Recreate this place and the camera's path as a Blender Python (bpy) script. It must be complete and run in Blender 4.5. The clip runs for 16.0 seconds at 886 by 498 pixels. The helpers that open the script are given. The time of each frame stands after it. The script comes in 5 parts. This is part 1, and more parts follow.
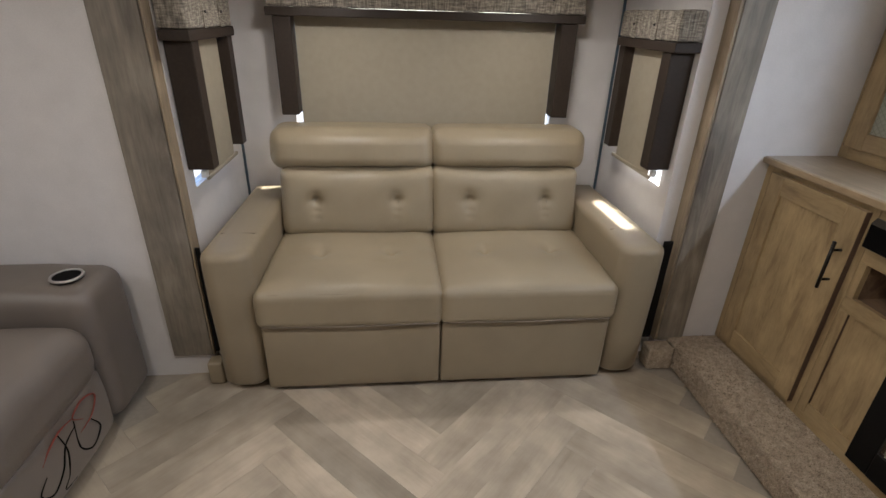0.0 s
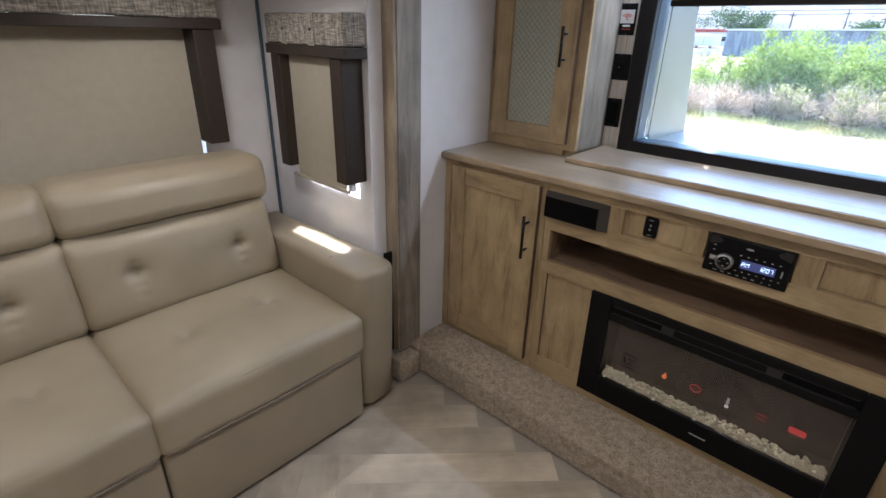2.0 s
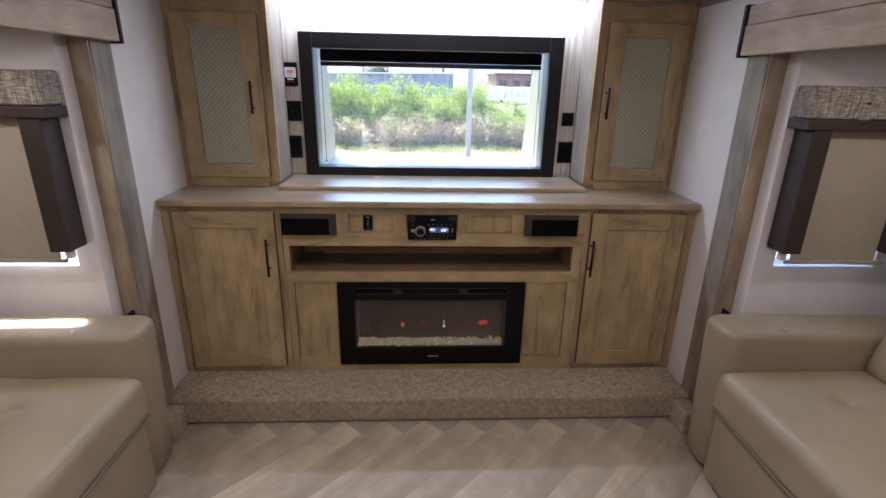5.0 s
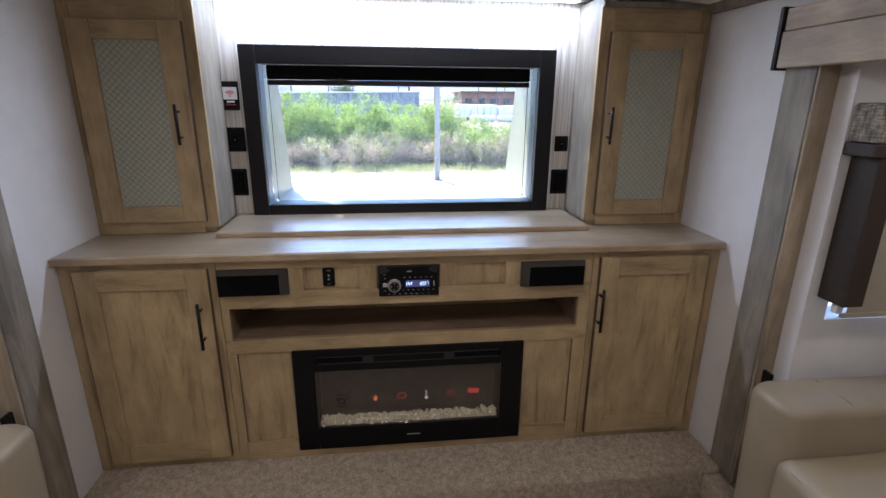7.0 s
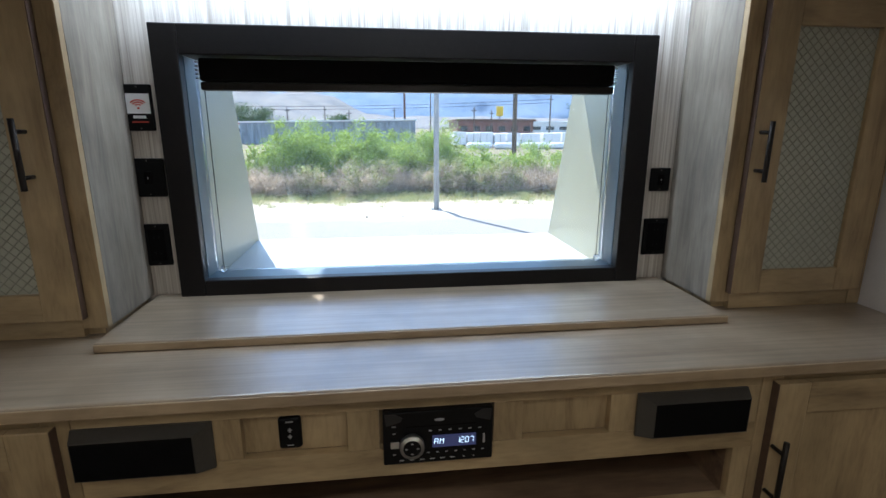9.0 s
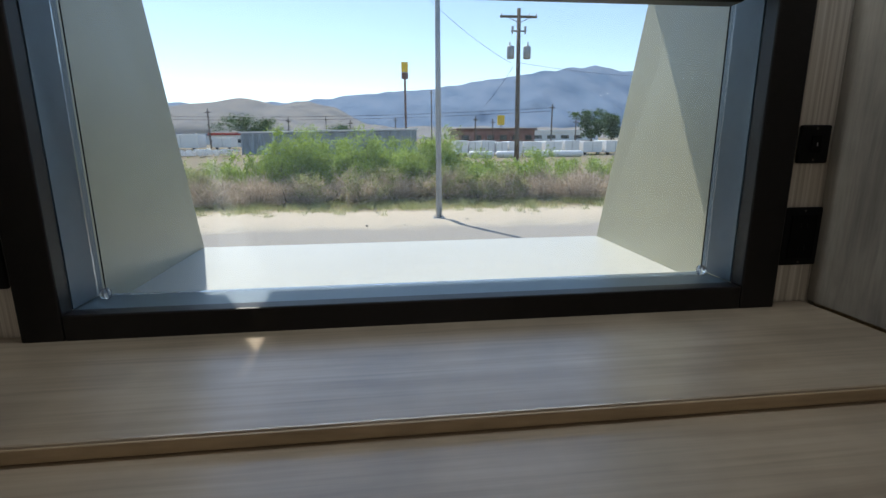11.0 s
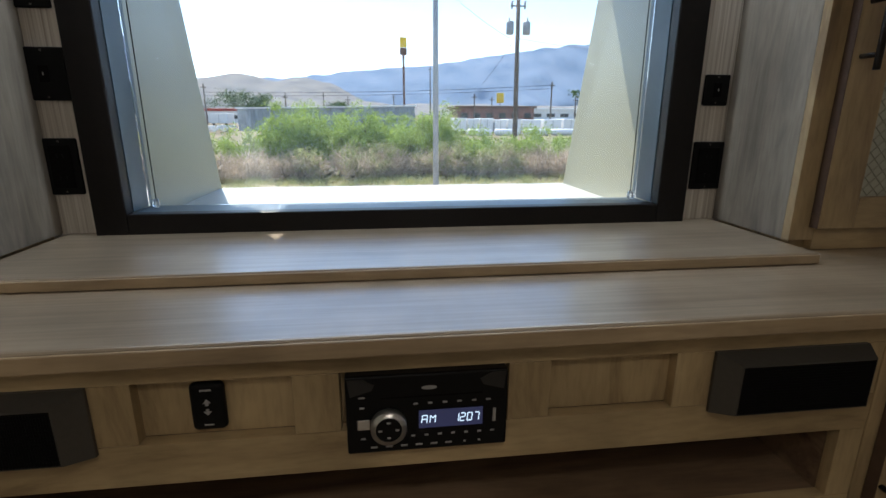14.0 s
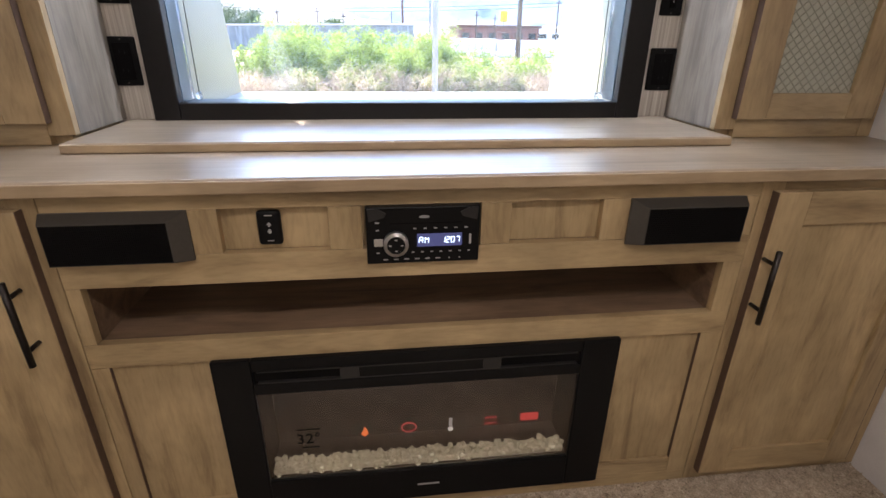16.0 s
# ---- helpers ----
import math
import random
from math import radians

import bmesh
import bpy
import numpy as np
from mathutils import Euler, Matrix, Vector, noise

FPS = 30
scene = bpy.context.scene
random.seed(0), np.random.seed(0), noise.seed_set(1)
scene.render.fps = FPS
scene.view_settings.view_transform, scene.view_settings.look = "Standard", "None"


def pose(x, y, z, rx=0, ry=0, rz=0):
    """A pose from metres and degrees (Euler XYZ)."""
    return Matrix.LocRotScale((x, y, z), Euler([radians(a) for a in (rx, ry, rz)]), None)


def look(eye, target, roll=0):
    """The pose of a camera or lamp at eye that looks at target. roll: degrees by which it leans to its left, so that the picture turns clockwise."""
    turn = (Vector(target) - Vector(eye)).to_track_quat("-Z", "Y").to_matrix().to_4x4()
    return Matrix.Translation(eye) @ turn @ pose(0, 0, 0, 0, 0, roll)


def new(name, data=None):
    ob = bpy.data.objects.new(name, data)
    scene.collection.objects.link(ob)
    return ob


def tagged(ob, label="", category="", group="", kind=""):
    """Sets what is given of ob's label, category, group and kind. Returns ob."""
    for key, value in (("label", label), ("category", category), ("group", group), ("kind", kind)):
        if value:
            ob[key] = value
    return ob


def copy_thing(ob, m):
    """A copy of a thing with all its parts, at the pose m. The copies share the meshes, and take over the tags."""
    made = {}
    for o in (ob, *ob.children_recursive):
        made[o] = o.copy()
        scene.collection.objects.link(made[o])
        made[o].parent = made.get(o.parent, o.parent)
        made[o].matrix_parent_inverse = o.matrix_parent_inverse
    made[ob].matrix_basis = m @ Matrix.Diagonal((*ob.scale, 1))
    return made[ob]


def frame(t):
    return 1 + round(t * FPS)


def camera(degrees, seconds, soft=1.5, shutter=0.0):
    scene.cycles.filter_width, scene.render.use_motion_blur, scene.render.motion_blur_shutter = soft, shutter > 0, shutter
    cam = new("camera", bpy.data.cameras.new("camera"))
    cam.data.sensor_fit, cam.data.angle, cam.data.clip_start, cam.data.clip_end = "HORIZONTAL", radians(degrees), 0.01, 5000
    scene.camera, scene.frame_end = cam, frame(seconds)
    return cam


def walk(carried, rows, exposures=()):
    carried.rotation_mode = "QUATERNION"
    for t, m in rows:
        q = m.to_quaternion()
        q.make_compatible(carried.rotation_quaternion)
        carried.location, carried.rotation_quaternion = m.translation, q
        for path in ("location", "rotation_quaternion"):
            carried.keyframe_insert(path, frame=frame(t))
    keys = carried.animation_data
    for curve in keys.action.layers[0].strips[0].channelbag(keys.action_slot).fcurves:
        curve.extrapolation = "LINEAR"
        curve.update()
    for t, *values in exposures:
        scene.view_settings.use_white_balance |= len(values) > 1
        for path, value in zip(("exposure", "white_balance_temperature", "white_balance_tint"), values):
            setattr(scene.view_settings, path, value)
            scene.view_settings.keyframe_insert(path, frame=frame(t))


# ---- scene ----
cam = camera(84.0, 16.0)
PATH = [
    (0, (-1.471, -0.595, 1.432), (-1.283, 1.199, 0.569), 1.75),
    (0.5, (-1.462, -0.508, 1.429), (-1.185, 1.269, 0.556), 1.09),
    (1, (-1.444, -0.406, 1.430), (-0.959, 1.332, 0.569), -0.25),
    (1.5, (-1.454, -0.323, 1.428), (-0.588, 1.272, 0.587), 0.03),
    (2, (-1.524, -0.202, 1.424), (-0.172, 1.027, 0.610), 1.47),
    (2.5, (-1.695, -0.047, 1.410), (0.026, 0.636, 0.655), 3.02),
    (3, (-1.777, -0.032, 1.413), (0.044, 0.349, 0.681), 2.27),
    (3.5, (-1.919, -0.031, 1.436), (-0.060, 0.171, 0.727), 1.57),
    (4, (-2.006, -0.010, 1.450), (-0.131, 0.080, 0.762), 1.33),
    (4.75, (-2.099, 0.044, 1.458), (-0.207, -0.011, 0.803), 1.14),
    (5.5, (-2.091, 0.108, 1.453), (-0.194, -0.046, 0.829), 1.10),
    (6.5, (-1.861, 0.116, 1.456), (0.038, -0.094, 0.865), 0.79),
    (7, (-1.671, 0.081, 1.466), (0.232, -0.136, 0.888), 0.46),
    (7.5, (-1.487, 0.065, 1.477), (0.423, -0.157, 0.925), 0.34),
    (8, (-1.259, 0.094, 1.468), (0.658, -0.137, 0.949), 0.49),
    (8.5, (-1.048, 0.117, 1.458), (0.876, -0.117, 0.964), 0.43),
    (9, (-0.853, 0.108, 1.428), (1.075, -0.127, 0.953), 0.10),
    (9.75, (-0.581, 0.095, 1.375), (1.353, -0.140, 0.924), -0.24),
    (10.5, (-0.380, 0.084, 1.323), (1.557, -0.147, 0.882), -0.34),
    (11.5, (-0.301, 0.073, 1.285), (1.637, -0.154, 0.849), -0.30),
    (12, (-0.331, 0.068, 1.283), (1.607, -0.159, 0.847), -0.26),
    (12.5, (-0.385, 0.065, 1.275), (1.553, -0.164, 0.839), -0.22),
    (13, (-0.453, 0.065, 1.266), (1.483, -0.169, 0.824), -0.04),
    (13.5, (-0.527, 0.066, 1.248), (1.403, -0.169, 0.778), 0.05),
    (14, (-0.587, 0.064, 1.225), (1.330, -0.170, 0.705), 0.10),
    (14.5, (-0.645, 0.063, 1.205), (1.250, -0.170, 0.610), 0.11),
    (15, (-0.709, 0.069, 1.186), (1.163, -0.164, 0.521), 0.31),
    (15.5, (-0.789, 0.075, 1.184), (1.053, -0.154, 0.440), 0.49),
    (16, (-0.876, 0.085, 1.191), (0.946, -0.145, 0.398), 0.76),
]
EXPOSURES = [(0, 2.27, 6120, 10), (1.5, 2.35, 5800, 10), (2.5, 2.26, 5680, 14), (3.2, 2.27, 5850, 17), (4.2, 2.26, 6030, 18), (6.5, 2.18, 5850, 16), (7.5, 2.06, 5680, 12), (8.5, 1.76, 5800, 8), (9.0, 1.45, 5850, 6), (10.2, 0.75, 6350, 6), (11.5, 0.36, 6550, 6), (12.7, 0.36, 6550, 6), (13.5, 0.65, 6550, 7), (14.0, 1.06, 6450, 7), (14.5, 1.5, 6450, 10), (15.0, 1.98, 6450, 15), (15.5, 2.46, 6450, 17), (16.0, 2.6, 6350, 17)]
walk(cam, [(t, look(eye, target, roll)) for t, eye, target, roll in PATH], EXPOSURES)

# ---- world, sun, large lights ----
SUN_EL, SUN_AZ = 55.7, 28.5          # azimuth from +x towards +y
world = bpy.data.worlds.new("sky")
scene.world = world
world.use_nodes = True
wn = world.node_tree.nodes
sky = wn.new("ShaderNodeTexSky")
sky.sky_type = 'NISHITA'
sky.sun_disc = False
sky.sun_elevation = radians(SUN_EL)
sky.sun_rotation = radians(90 - SUN_AZ)
sky.altitude = 1200
sky.dust_density = 0.7
world.node_tree.links.new(sky.outputs[0], wn["Background"].inputs[0])
wn["Background"].inputs[1].default_value = 0.15

sun = new("sun", bpy.data.lights.new("sun", 'SUN'))
sun.data.energy = 3.6
sun.data.angle = radians(0.5)
sun.data.color = (1.0, 0.95, 0.87)
sd = Vector((math.cos(radians(SUN_EL)) * math.cos(radians(SUN_AZ)), math.cos(radians(SUN_EL)) * math.sin(radians(SUN_AZ)), math.sin(radians(SUN_EL))))
sun.matrix_world = look((0, 0, 0), -sd)


def area_lamp(name, m, sx, sy, watts, colour):
    lamp = new(name, bpy.data.lights.new(name, 'AREA'))
    lamp.data.shape, lamp.data.size, lamp.data.size_y = 'RECTANGLE', sx, sy
    lamp.data.energy, lamp.data.color = watts, colour
    lamp.matrix_world = m
    return lamp


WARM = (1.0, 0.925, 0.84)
# assumed room lights, added out of view; slide lights follow the sofa's shadow
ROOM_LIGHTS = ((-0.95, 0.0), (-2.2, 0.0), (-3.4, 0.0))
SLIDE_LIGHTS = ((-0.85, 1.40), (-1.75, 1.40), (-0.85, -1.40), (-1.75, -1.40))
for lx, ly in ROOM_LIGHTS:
    area_lamp("unseen_ceiling_lamp", pose(lx, ly, 1.895, 0, 0, 0), 0.12, 0.12, 1.6, WARM)
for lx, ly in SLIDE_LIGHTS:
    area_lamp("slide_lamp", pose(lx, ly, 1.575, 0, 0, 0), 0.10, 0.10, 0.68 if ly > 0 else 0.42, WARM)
area_lamp("led_strip_lamp", pose(0.44, 0, 1.846, 0, 0, 0), 0.03, 1.4, 2.8, (0.74, 0.84, 1.0))


# ---- materials ----
def mat(name, colour=(0.5, 0.5, 0.5), rough=0.5, metal=0.0, spec=0.5):
    m = bpy.data.materials.new(name)
    m.use_nodes = True
    b = m.node_tree.nodes["Principled BSDF"]
    b.inputs["Base Color"].default_value = (*colour, 1)
    b.inputs["Roughness"].default_value = rough
    b.inputs["Metallic"].default_value = metal
    b.inputs["Specular IOR Level"].default_value = spec
    return m


def node(m, kind, **inputs):
    n = m.node_tree.nodes.new(kind)
    for k, v in inputs.items():
        n.inputs[k.replace("_", " ")].default_value = v
    return n


def link(m, a, b):
    m.node_tree.links.new(a, b)


def bsdf(m):
    return m.node_tree.nodes["Principled BSDF"]


def coords(m, scale, kind="Object"):
    c = m.node_tree.nodes.new("ShaderNodeTexCoord")
    mp = m.node_tree.nodes.new("ShaderNodeMapping")
    mp.inputs["Scale"].default_value = scale
    link(m, c.outputs[kind], mp.inputs["Vector"])
    return mp.outputs[0]


def ramp(m, fac, stops):
    r = m.node_tree.nodes.new("ShaderNodeValToRGB")
    e = r.color_ramp.elements
    while len(e) < len(stops):
        e.new(0.5)
    for el, (p, c) in zip(e, stops):
        el.position, el.color = p, (*c, 1)
    link(m, fac, r.inputs[0])
    return r.outputs[0]


def mixc(m, fac, a, b, mode='MIX'):
    x = m.node_tree.nodes.new("ShaderNodeMix")
    x.data_type, x.blend_type = 'RGBA', mode
    for s, v in ((x.inputs[0], fac), (x.inputs[6], a), (x.inputs[7], b)):
        if isinstance(v, (int, float)):
            s.default_value = v
        elif isinstance(v, tuple):
            s.default_value = (*v, 1)
        else:
            link(m, v, s)
    return x.outputs[2]


def bump(m, height, strength, distance=0.01):
    b = node(m, "ShaderNodeBump", Strength=strength, Distance=distance)
    link(m, height, b.inputs["Height"])
    link(m, b.outputs[0], bsdf(m).inputs["Normal"])


def wood(name, light, mid, dark, grain="z", rough=0.45, vary=False, long=0.12, scale=17.0, fleck=0.88):
    """Printed oak: long grain, soft figure and small dark flecks. grain: the axis it runs along."""
    m = mat(name, rough=rough)
    st = {"x": (long, 1, 1), "y": (1, long, 1), "z": (1, 1, long)}[grain]
    n1 = node(m, "ShaderNodeTexNoise", Scale=scale, Detail=7.0, Roughness=0.6, Distortion=1.1)
    vec = coords(m, st)
    if vary:
        oi = m.node_tree.nodes.new("ShaderNodeObjectInfo")
        off = node(m, "ShaderNodeVectorMath")
        off.operation = 'SCALE'
        off.inputs[0].default_value = (7.3, 4.1, 9.7)
        link(m, oi.outputs["Random"], off.inputs["Scale"])
        ad = node(m, "ShaderNodeVectorMath")
        link(m, vec, ad.inputs[0])
        link(m, off.outputs[0], ad.inputs[1])
        vec = ad.outputs[0]
    link(m, vec, n1.inputs["Vector"])
    n2 = node(m, "ShaderNodeTexNoise", Scale=150.0, Detail=3.0)
    link(m, vec, n2.inputs["Vector"])
    n3 = node(m, "ShaderNodeTexNoise", Scale=6.5, Detail=4.0)
    link(m, coords(m, (1, 1, 1)), n3.inputs["Vector"])
    base = ramp(m, n1.outputs[0], [(0.30, dark), (0.47, mid), (0.70, light)])
    fine = ramp(m, n2.outputs[0], [(0.34, (fleck, fleck - 0.005, fleck - 0.015)), (0.56, (1, 1, 1))])
    blot = ramp(m, n3.outputs[0], [(0.3, (0.76, 0.745, 0.72)), (0.7, (1.12, 1.11, 1.08))])
    c = mixc(m, 1.0, mixc(m, 1.0, base, fine, 'MULTIPLY'), blot, 'MULTIPLY')
    if vary:
        tone = ramp(m, oi.outputs["Random"], [(0.0, (0.79, 0.78, 0.76)), (0.3, (1.02, 1.0, 0.97)), (0.6, (0.86, 0.845, 0.82)), (0.8, (1.11, 1.09, 1.06)), (1.0, (1.20, 1.17, 1.13))])
        c = mixc(m, 1.0, c, tone, 'MULTIPLY')
    link(m, c, bsdf(m).inputs["Base Color"])
    bump(m, n2.outputs[0], 0.12, 0.002)
    return m


OAK = ((0.442, 0.328, 0.182), (0.378, 0.273, 0.146), (0.245, 0.168, 0.088))
oak_v = wood("oak_vertical", *OAK, "z", 0.45, False, 0.17, 15.0)
oak_h = wood("oak_horizontal", *OAK, "y", 0.45, False, 0.17, 15.0)
# niche floor, ceiling and sides: browns darker than the cabinet oak
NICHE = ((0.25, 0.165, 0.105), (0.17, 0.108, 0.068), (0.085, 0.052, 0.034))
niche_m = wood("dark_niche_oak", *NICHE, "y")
GREY = ((0.31, 0.27, 0.22), (0.225, 0.195, 0.16), (0.14, 0.12, 0.10))
jamb_m = wood("jamb_oak", (0.36, 0.285, 0.20), (0.29, 0.225, 0.155), (0.20, 0.15, 0.10), "z", 0.5)
grey_oak = wood("grey_oak", *GREY, "z", 0.5)
pale_oak = wood("pale_oak", (0.46, 0.37, 0.27), (0.40, 0.31, 0.22), (0.31, 0.24, 0.17), "x", 0.5)
counter_m = wood("counter_laminate", (0.360, 0.284, 0.202), (0.303, 0.234, 0.162), (0.236, 0.176, 0.119), "y", 0.38, False, 0.035, 30.0)
bsdf(counter_m).inputs["Specular IOR Level"].default_value = 0.75
bsdf(counter_m).inputs["Coat Weight"].default_value = 0.8
bsdf(counter_m).inputs["Coat Roughness"].default_value = 0.27
edge_m = wood("counter_edge", (0.42, 0.315, 0.20), (0.36, 0.265, 0.165), (0.28, 0.20, 0.125), "y", 0.4)
plank_m = wood("vinyl_plank", (0.475, 0.412, 0.335), (0.425, 0.366, 0.294), (0.36, 0.305, 0.242), "x", 0.48, True, 0.10, 11.0, 0.96)


def plain(name, colour, rough, grain_scale=60.0, amount=0.06, relief=0.05, metal=0.0, dist=0.002, spec=0.5):
    """A near-even surface with slight mottling at two scales and a fine relief."""
    m = mat(name, colour, rough, metal, spec)
    a = node(m, "ShaderNodeTexNoise", Scale=grain_scale, Detail=4.0)
    b = node(m, "ShaderNodeTexNoise", Scale=grain_scale / 22, Detail=2.0)
    v = coords(m, (1, 1, 1))
    link(m, v, a.inputs["Vector"])
    link(m, v, b.inputs["Vector"])
    lo, hi = tuple(1 - amount for _ in range(3)), tuple(1 + amount for _ in range(3))
    ca = ramp(m, a.outputs[0], [(0.3, lo), (0.7, hi)])
    cb = ramp(m, b.outputs[0], [(0.3, lo), (0.7, hi)])
    link(m, mixc(m, 1.0, mixc(m, 1.0, colour, ca, 'MULTIPLY'), cb, 'MULTIPLY'), bsdf(m).inputs["Base Color"])
    if relief:
        bump(m, a.outputs[0], relief, dist)
    return m


edge_dark = plain("dark_door_edge", (0.085, 0.05, 0.033), 0.6, 60, 0.15, 0.05)
wall_m = plain("wall_vinyl", (0.655, 0.62, 0.60), 0.6, 240, 0.035, 0.22)
ceiling_m = plain("ceiling_vinyl", (0.74, 0.72, 0.68), 0.6, 200, 0.03, 0.1)
dark_m = plain("dark_vinyl", (0.034, 0.024, 0.018), 0.5, 90, 0.12, 0.1, spec=0.3)
black_m = plain("black_plastic", (0.005, 0.0048, 0.005), 0.38, 120, 0.1, 0.03, spec=0.14)
matte_black = plain("matte_black", (0.005, 0.0045, 0.0045), 0.8, 300, 0.15, 0.2, spec=0.08)
frame_m = plain("window_surround", (0.008, 0.0065, 0.006), 0.42, 80, 0.12, 0.04, spec=0.25)
bronze_m = plain("dark_bronze", (0.02, 0.016, 0.014), 0.38, 200, 0.2, 0.03, 0.6)
dark_frame_m = plain("dark_grey_plastic", (0.014, 0.013, 0.0125), 0.4, 150, 0.08, 0.04)
silver_m = mat("brushed_silver", (0.55, 0.54, 0.52), 0.3, 0.9)
speaker_frame_m = plain("speaker_frame", (0.072, 0.065, 0.056), 0.38, 150, 0.05, 0.04, 0.4)
white_plastic = mat("white_plastic", (0.75, 0.75, 0.74), 0.4)
cap_m = plain("fibreglass", (0.30, 0.30, 0.22), 0.32, 30, 0.06, 0.03)
# aluminium darkened and blued to carry the jambs' shade and sky reflection
alu_m = plain("shade_blued_aluminium", (0.055, 0.085, 0.11), 0.4, 60, 0.04, 0.03)
steel_m = plain("galvanised_steel", (0.30, 0.32, 0.34), 0.5, 40, 0.12, 0.05, 0.3)
clear_m = mat("clear_plastic", (0.9, 0.9, 0.9), 0.05)
bsdf(clear_m).inputs["Transmission Weight"].default_value = 0.9


def leather(name, colour):
    m = mat(name, colour, 0.42)
    v = coords(m, (1, 1, 1))
    vo = node(m, "ShaderNodeTexVoronoi", Scale=420.0)
    n = node(m, "ShaderNodeTexNoise", Scale=5.0, Detail=5.0)
    w = node(m, "ShaderNodeTexNoise", Scale=38.0, Detail=3.0)
    for q in (vo, n, w):
        link(m, v, q.inputs["Vector"])
    c = ramp(m, n.outputs[0], [(0.3, tuple(x * 0.9 for x in colour)), (0.7, tuple(x * 1.08 for x in colour))])
    link(m, c, bsdf(m).inputs["Base Color"])
    ad = node(m, "ShaderNodeMath")
    ad.operation = 'MULTIPLY_ADD'
    link(m, w.outputs[0], ad.inputs[0])
    ad.inputs[1].default_value = 2.2
    link(m, vo.outputs[0], ad.inputs[2])
    bump(m, ad.outputs[0], 0.16, 0.002)
    rr = ramp(m, n.outputs[0], [(0.3, (0.36,) * 3), (0.7, (0.5,) * 3)])
    link(m, rr, bsdf(m).inputs["Roughness"])
    return m


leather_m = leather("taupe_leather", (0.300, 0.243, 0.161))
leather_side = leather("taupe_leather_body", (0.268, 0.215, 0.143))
recliner_m = leather("grey_brown_leather", (0.15, 0.125, 0.105))
film_m = leather("film_wrapped_leather", (0.16, 0.135, 0.115))
bsdf(film_m).inputs["Coat Weight"].default_value = 0.9
bsdf(film_m).inputs["Coat Roughness"].default_value = 0.08
piping_m = plain("seam_thread", (0.19, 0.15, 0.11), 0.6, 300, 0.1, 0.1)


def tweed():
    m = mat("tweed_fabric", rough=0.9)
    v = coords(m, (1, 1, 1))
    a = node(m, "ShaderNodeTexNoise", Scale=190.0, Detail=3.0)
    link(m, coords(m, (0.16, 0.16, 1)), a.inputs["Vector"])
    b = node(m, "ShaderNodeTexNoise", Scale=190.0, Detail=3.0)
    link(m, coords(m, (1, 1, 0.12)), b.inputs["Vector"])
    mx = node(m, "ShaderNodeMath")
    mx.operation = 'ADD'
    link(m, a.outputs[0], mx.inputs[0])
    link(m, b.outputs[0], mx.inputs[1])
    hf = node(m, "ShaderNodeMath")
    hf.operation = 'MULTIPLY'
    hf.inputs[1].default_value = 0.5
    link(m, mx.outputs[0], hf.inputs[0])
    link(m, ramp(m, hf.outputs[0], [(0.38, (0.095, 0.082, 0.068)), (0.5, (0.205, 0.178, 0.144)), (0.62, (0.37, 0.328, 0.268))]), bsdf(m).inputs["Base Color"])
    bump(m, hf.outputs[0], 0.5, 0.003)
    return m


tweed_m = tweed()
shade_m = plain("shade_cloth", (0.33, 0.285, 0.215), 0.85, 700, 0.035, 0.25)


def striped_wall():
    m = mat("striated_panel", rough=0.45)
    n = node(m, "ShaderNodeTexNoise", Scale=120.0, Detail=4.0, Roughness=0.7)
    link(m, coords(m, (1, 1, 0.012)), n.inputs["Vector"])
    n2 = node(m, "ShaderNodeTexNoise", Scale=14.0, Detail=2.0)
    link(m, coords(m, (1, 1, 0.05)), n2.inputs["Vector"])
    c = ramp(m, n.outputs[0], [(0.36, (0.36, 0.31, 0.255)), (0.5, (0.56, 0.505, 0.435)), (0.64, (0.70, 0.655, 0.59))])
    link(m, mixc(m, 0.5, c, ramp(m, n2.outputs[0], [(0.3, (0.85, 0.85, 0.85)), (0.7, (1.05, 1.05, 1.05))]), 'MULTIPLY'), bsdf(m).inputs["Base Color"])
    bump(m, n.outputs[0], 0.2, 0.003)
    return m


striped_m = striped_wall()


def carpet_mat():
    m = mat("carpet_pile", rough=1.0, spec=0.1)
    a = node(m, "ShaderNodeTexNoise", Scale=240.0, Detail=4.0)
    b = node(m, "ShaderNodeTexNoise", Scale=48.0, Detail=3.0)
    v = coords(m, (1, 1, 1))
    link(m, v, a.inputs["Vector"])
    link(m, v, b.inputs["Vector"])
    c = ramp(m, a.outputs[0], [(0.3, (0.285, 0.228, 0.168)), (0.5, (0.405, 0.332, 0.252)), (0.7, (0.53, 0.445, 0.348))])
    link(m, mixc(m, 1.0, c, ramp(m, b.outputs[0], [(0.36, (0.82, 0.805, 0.79)), (0.64, (1.10, 1.09, 1.08))]), 'MULTIPLY'), bsdf(m).inputs["Base Color"])
    bump(m, a.outputs[0], 0.7, 0.006)
    return m


carpet_m = carpet_mat()


def glass_mat(name, tint=(1, 1, 1), rough=0.0):
    m = mat(name, tint, rough)
    bsdf(m).inputs["Transmission Weight"].default_value = 1.0
    bsdf(m).inputs["IOR"].default_value = 1.45
    return m


pane_m = glass_mat("window_glass")
bsdf(pane_m).inputs["IOR"].default_value = 1.10
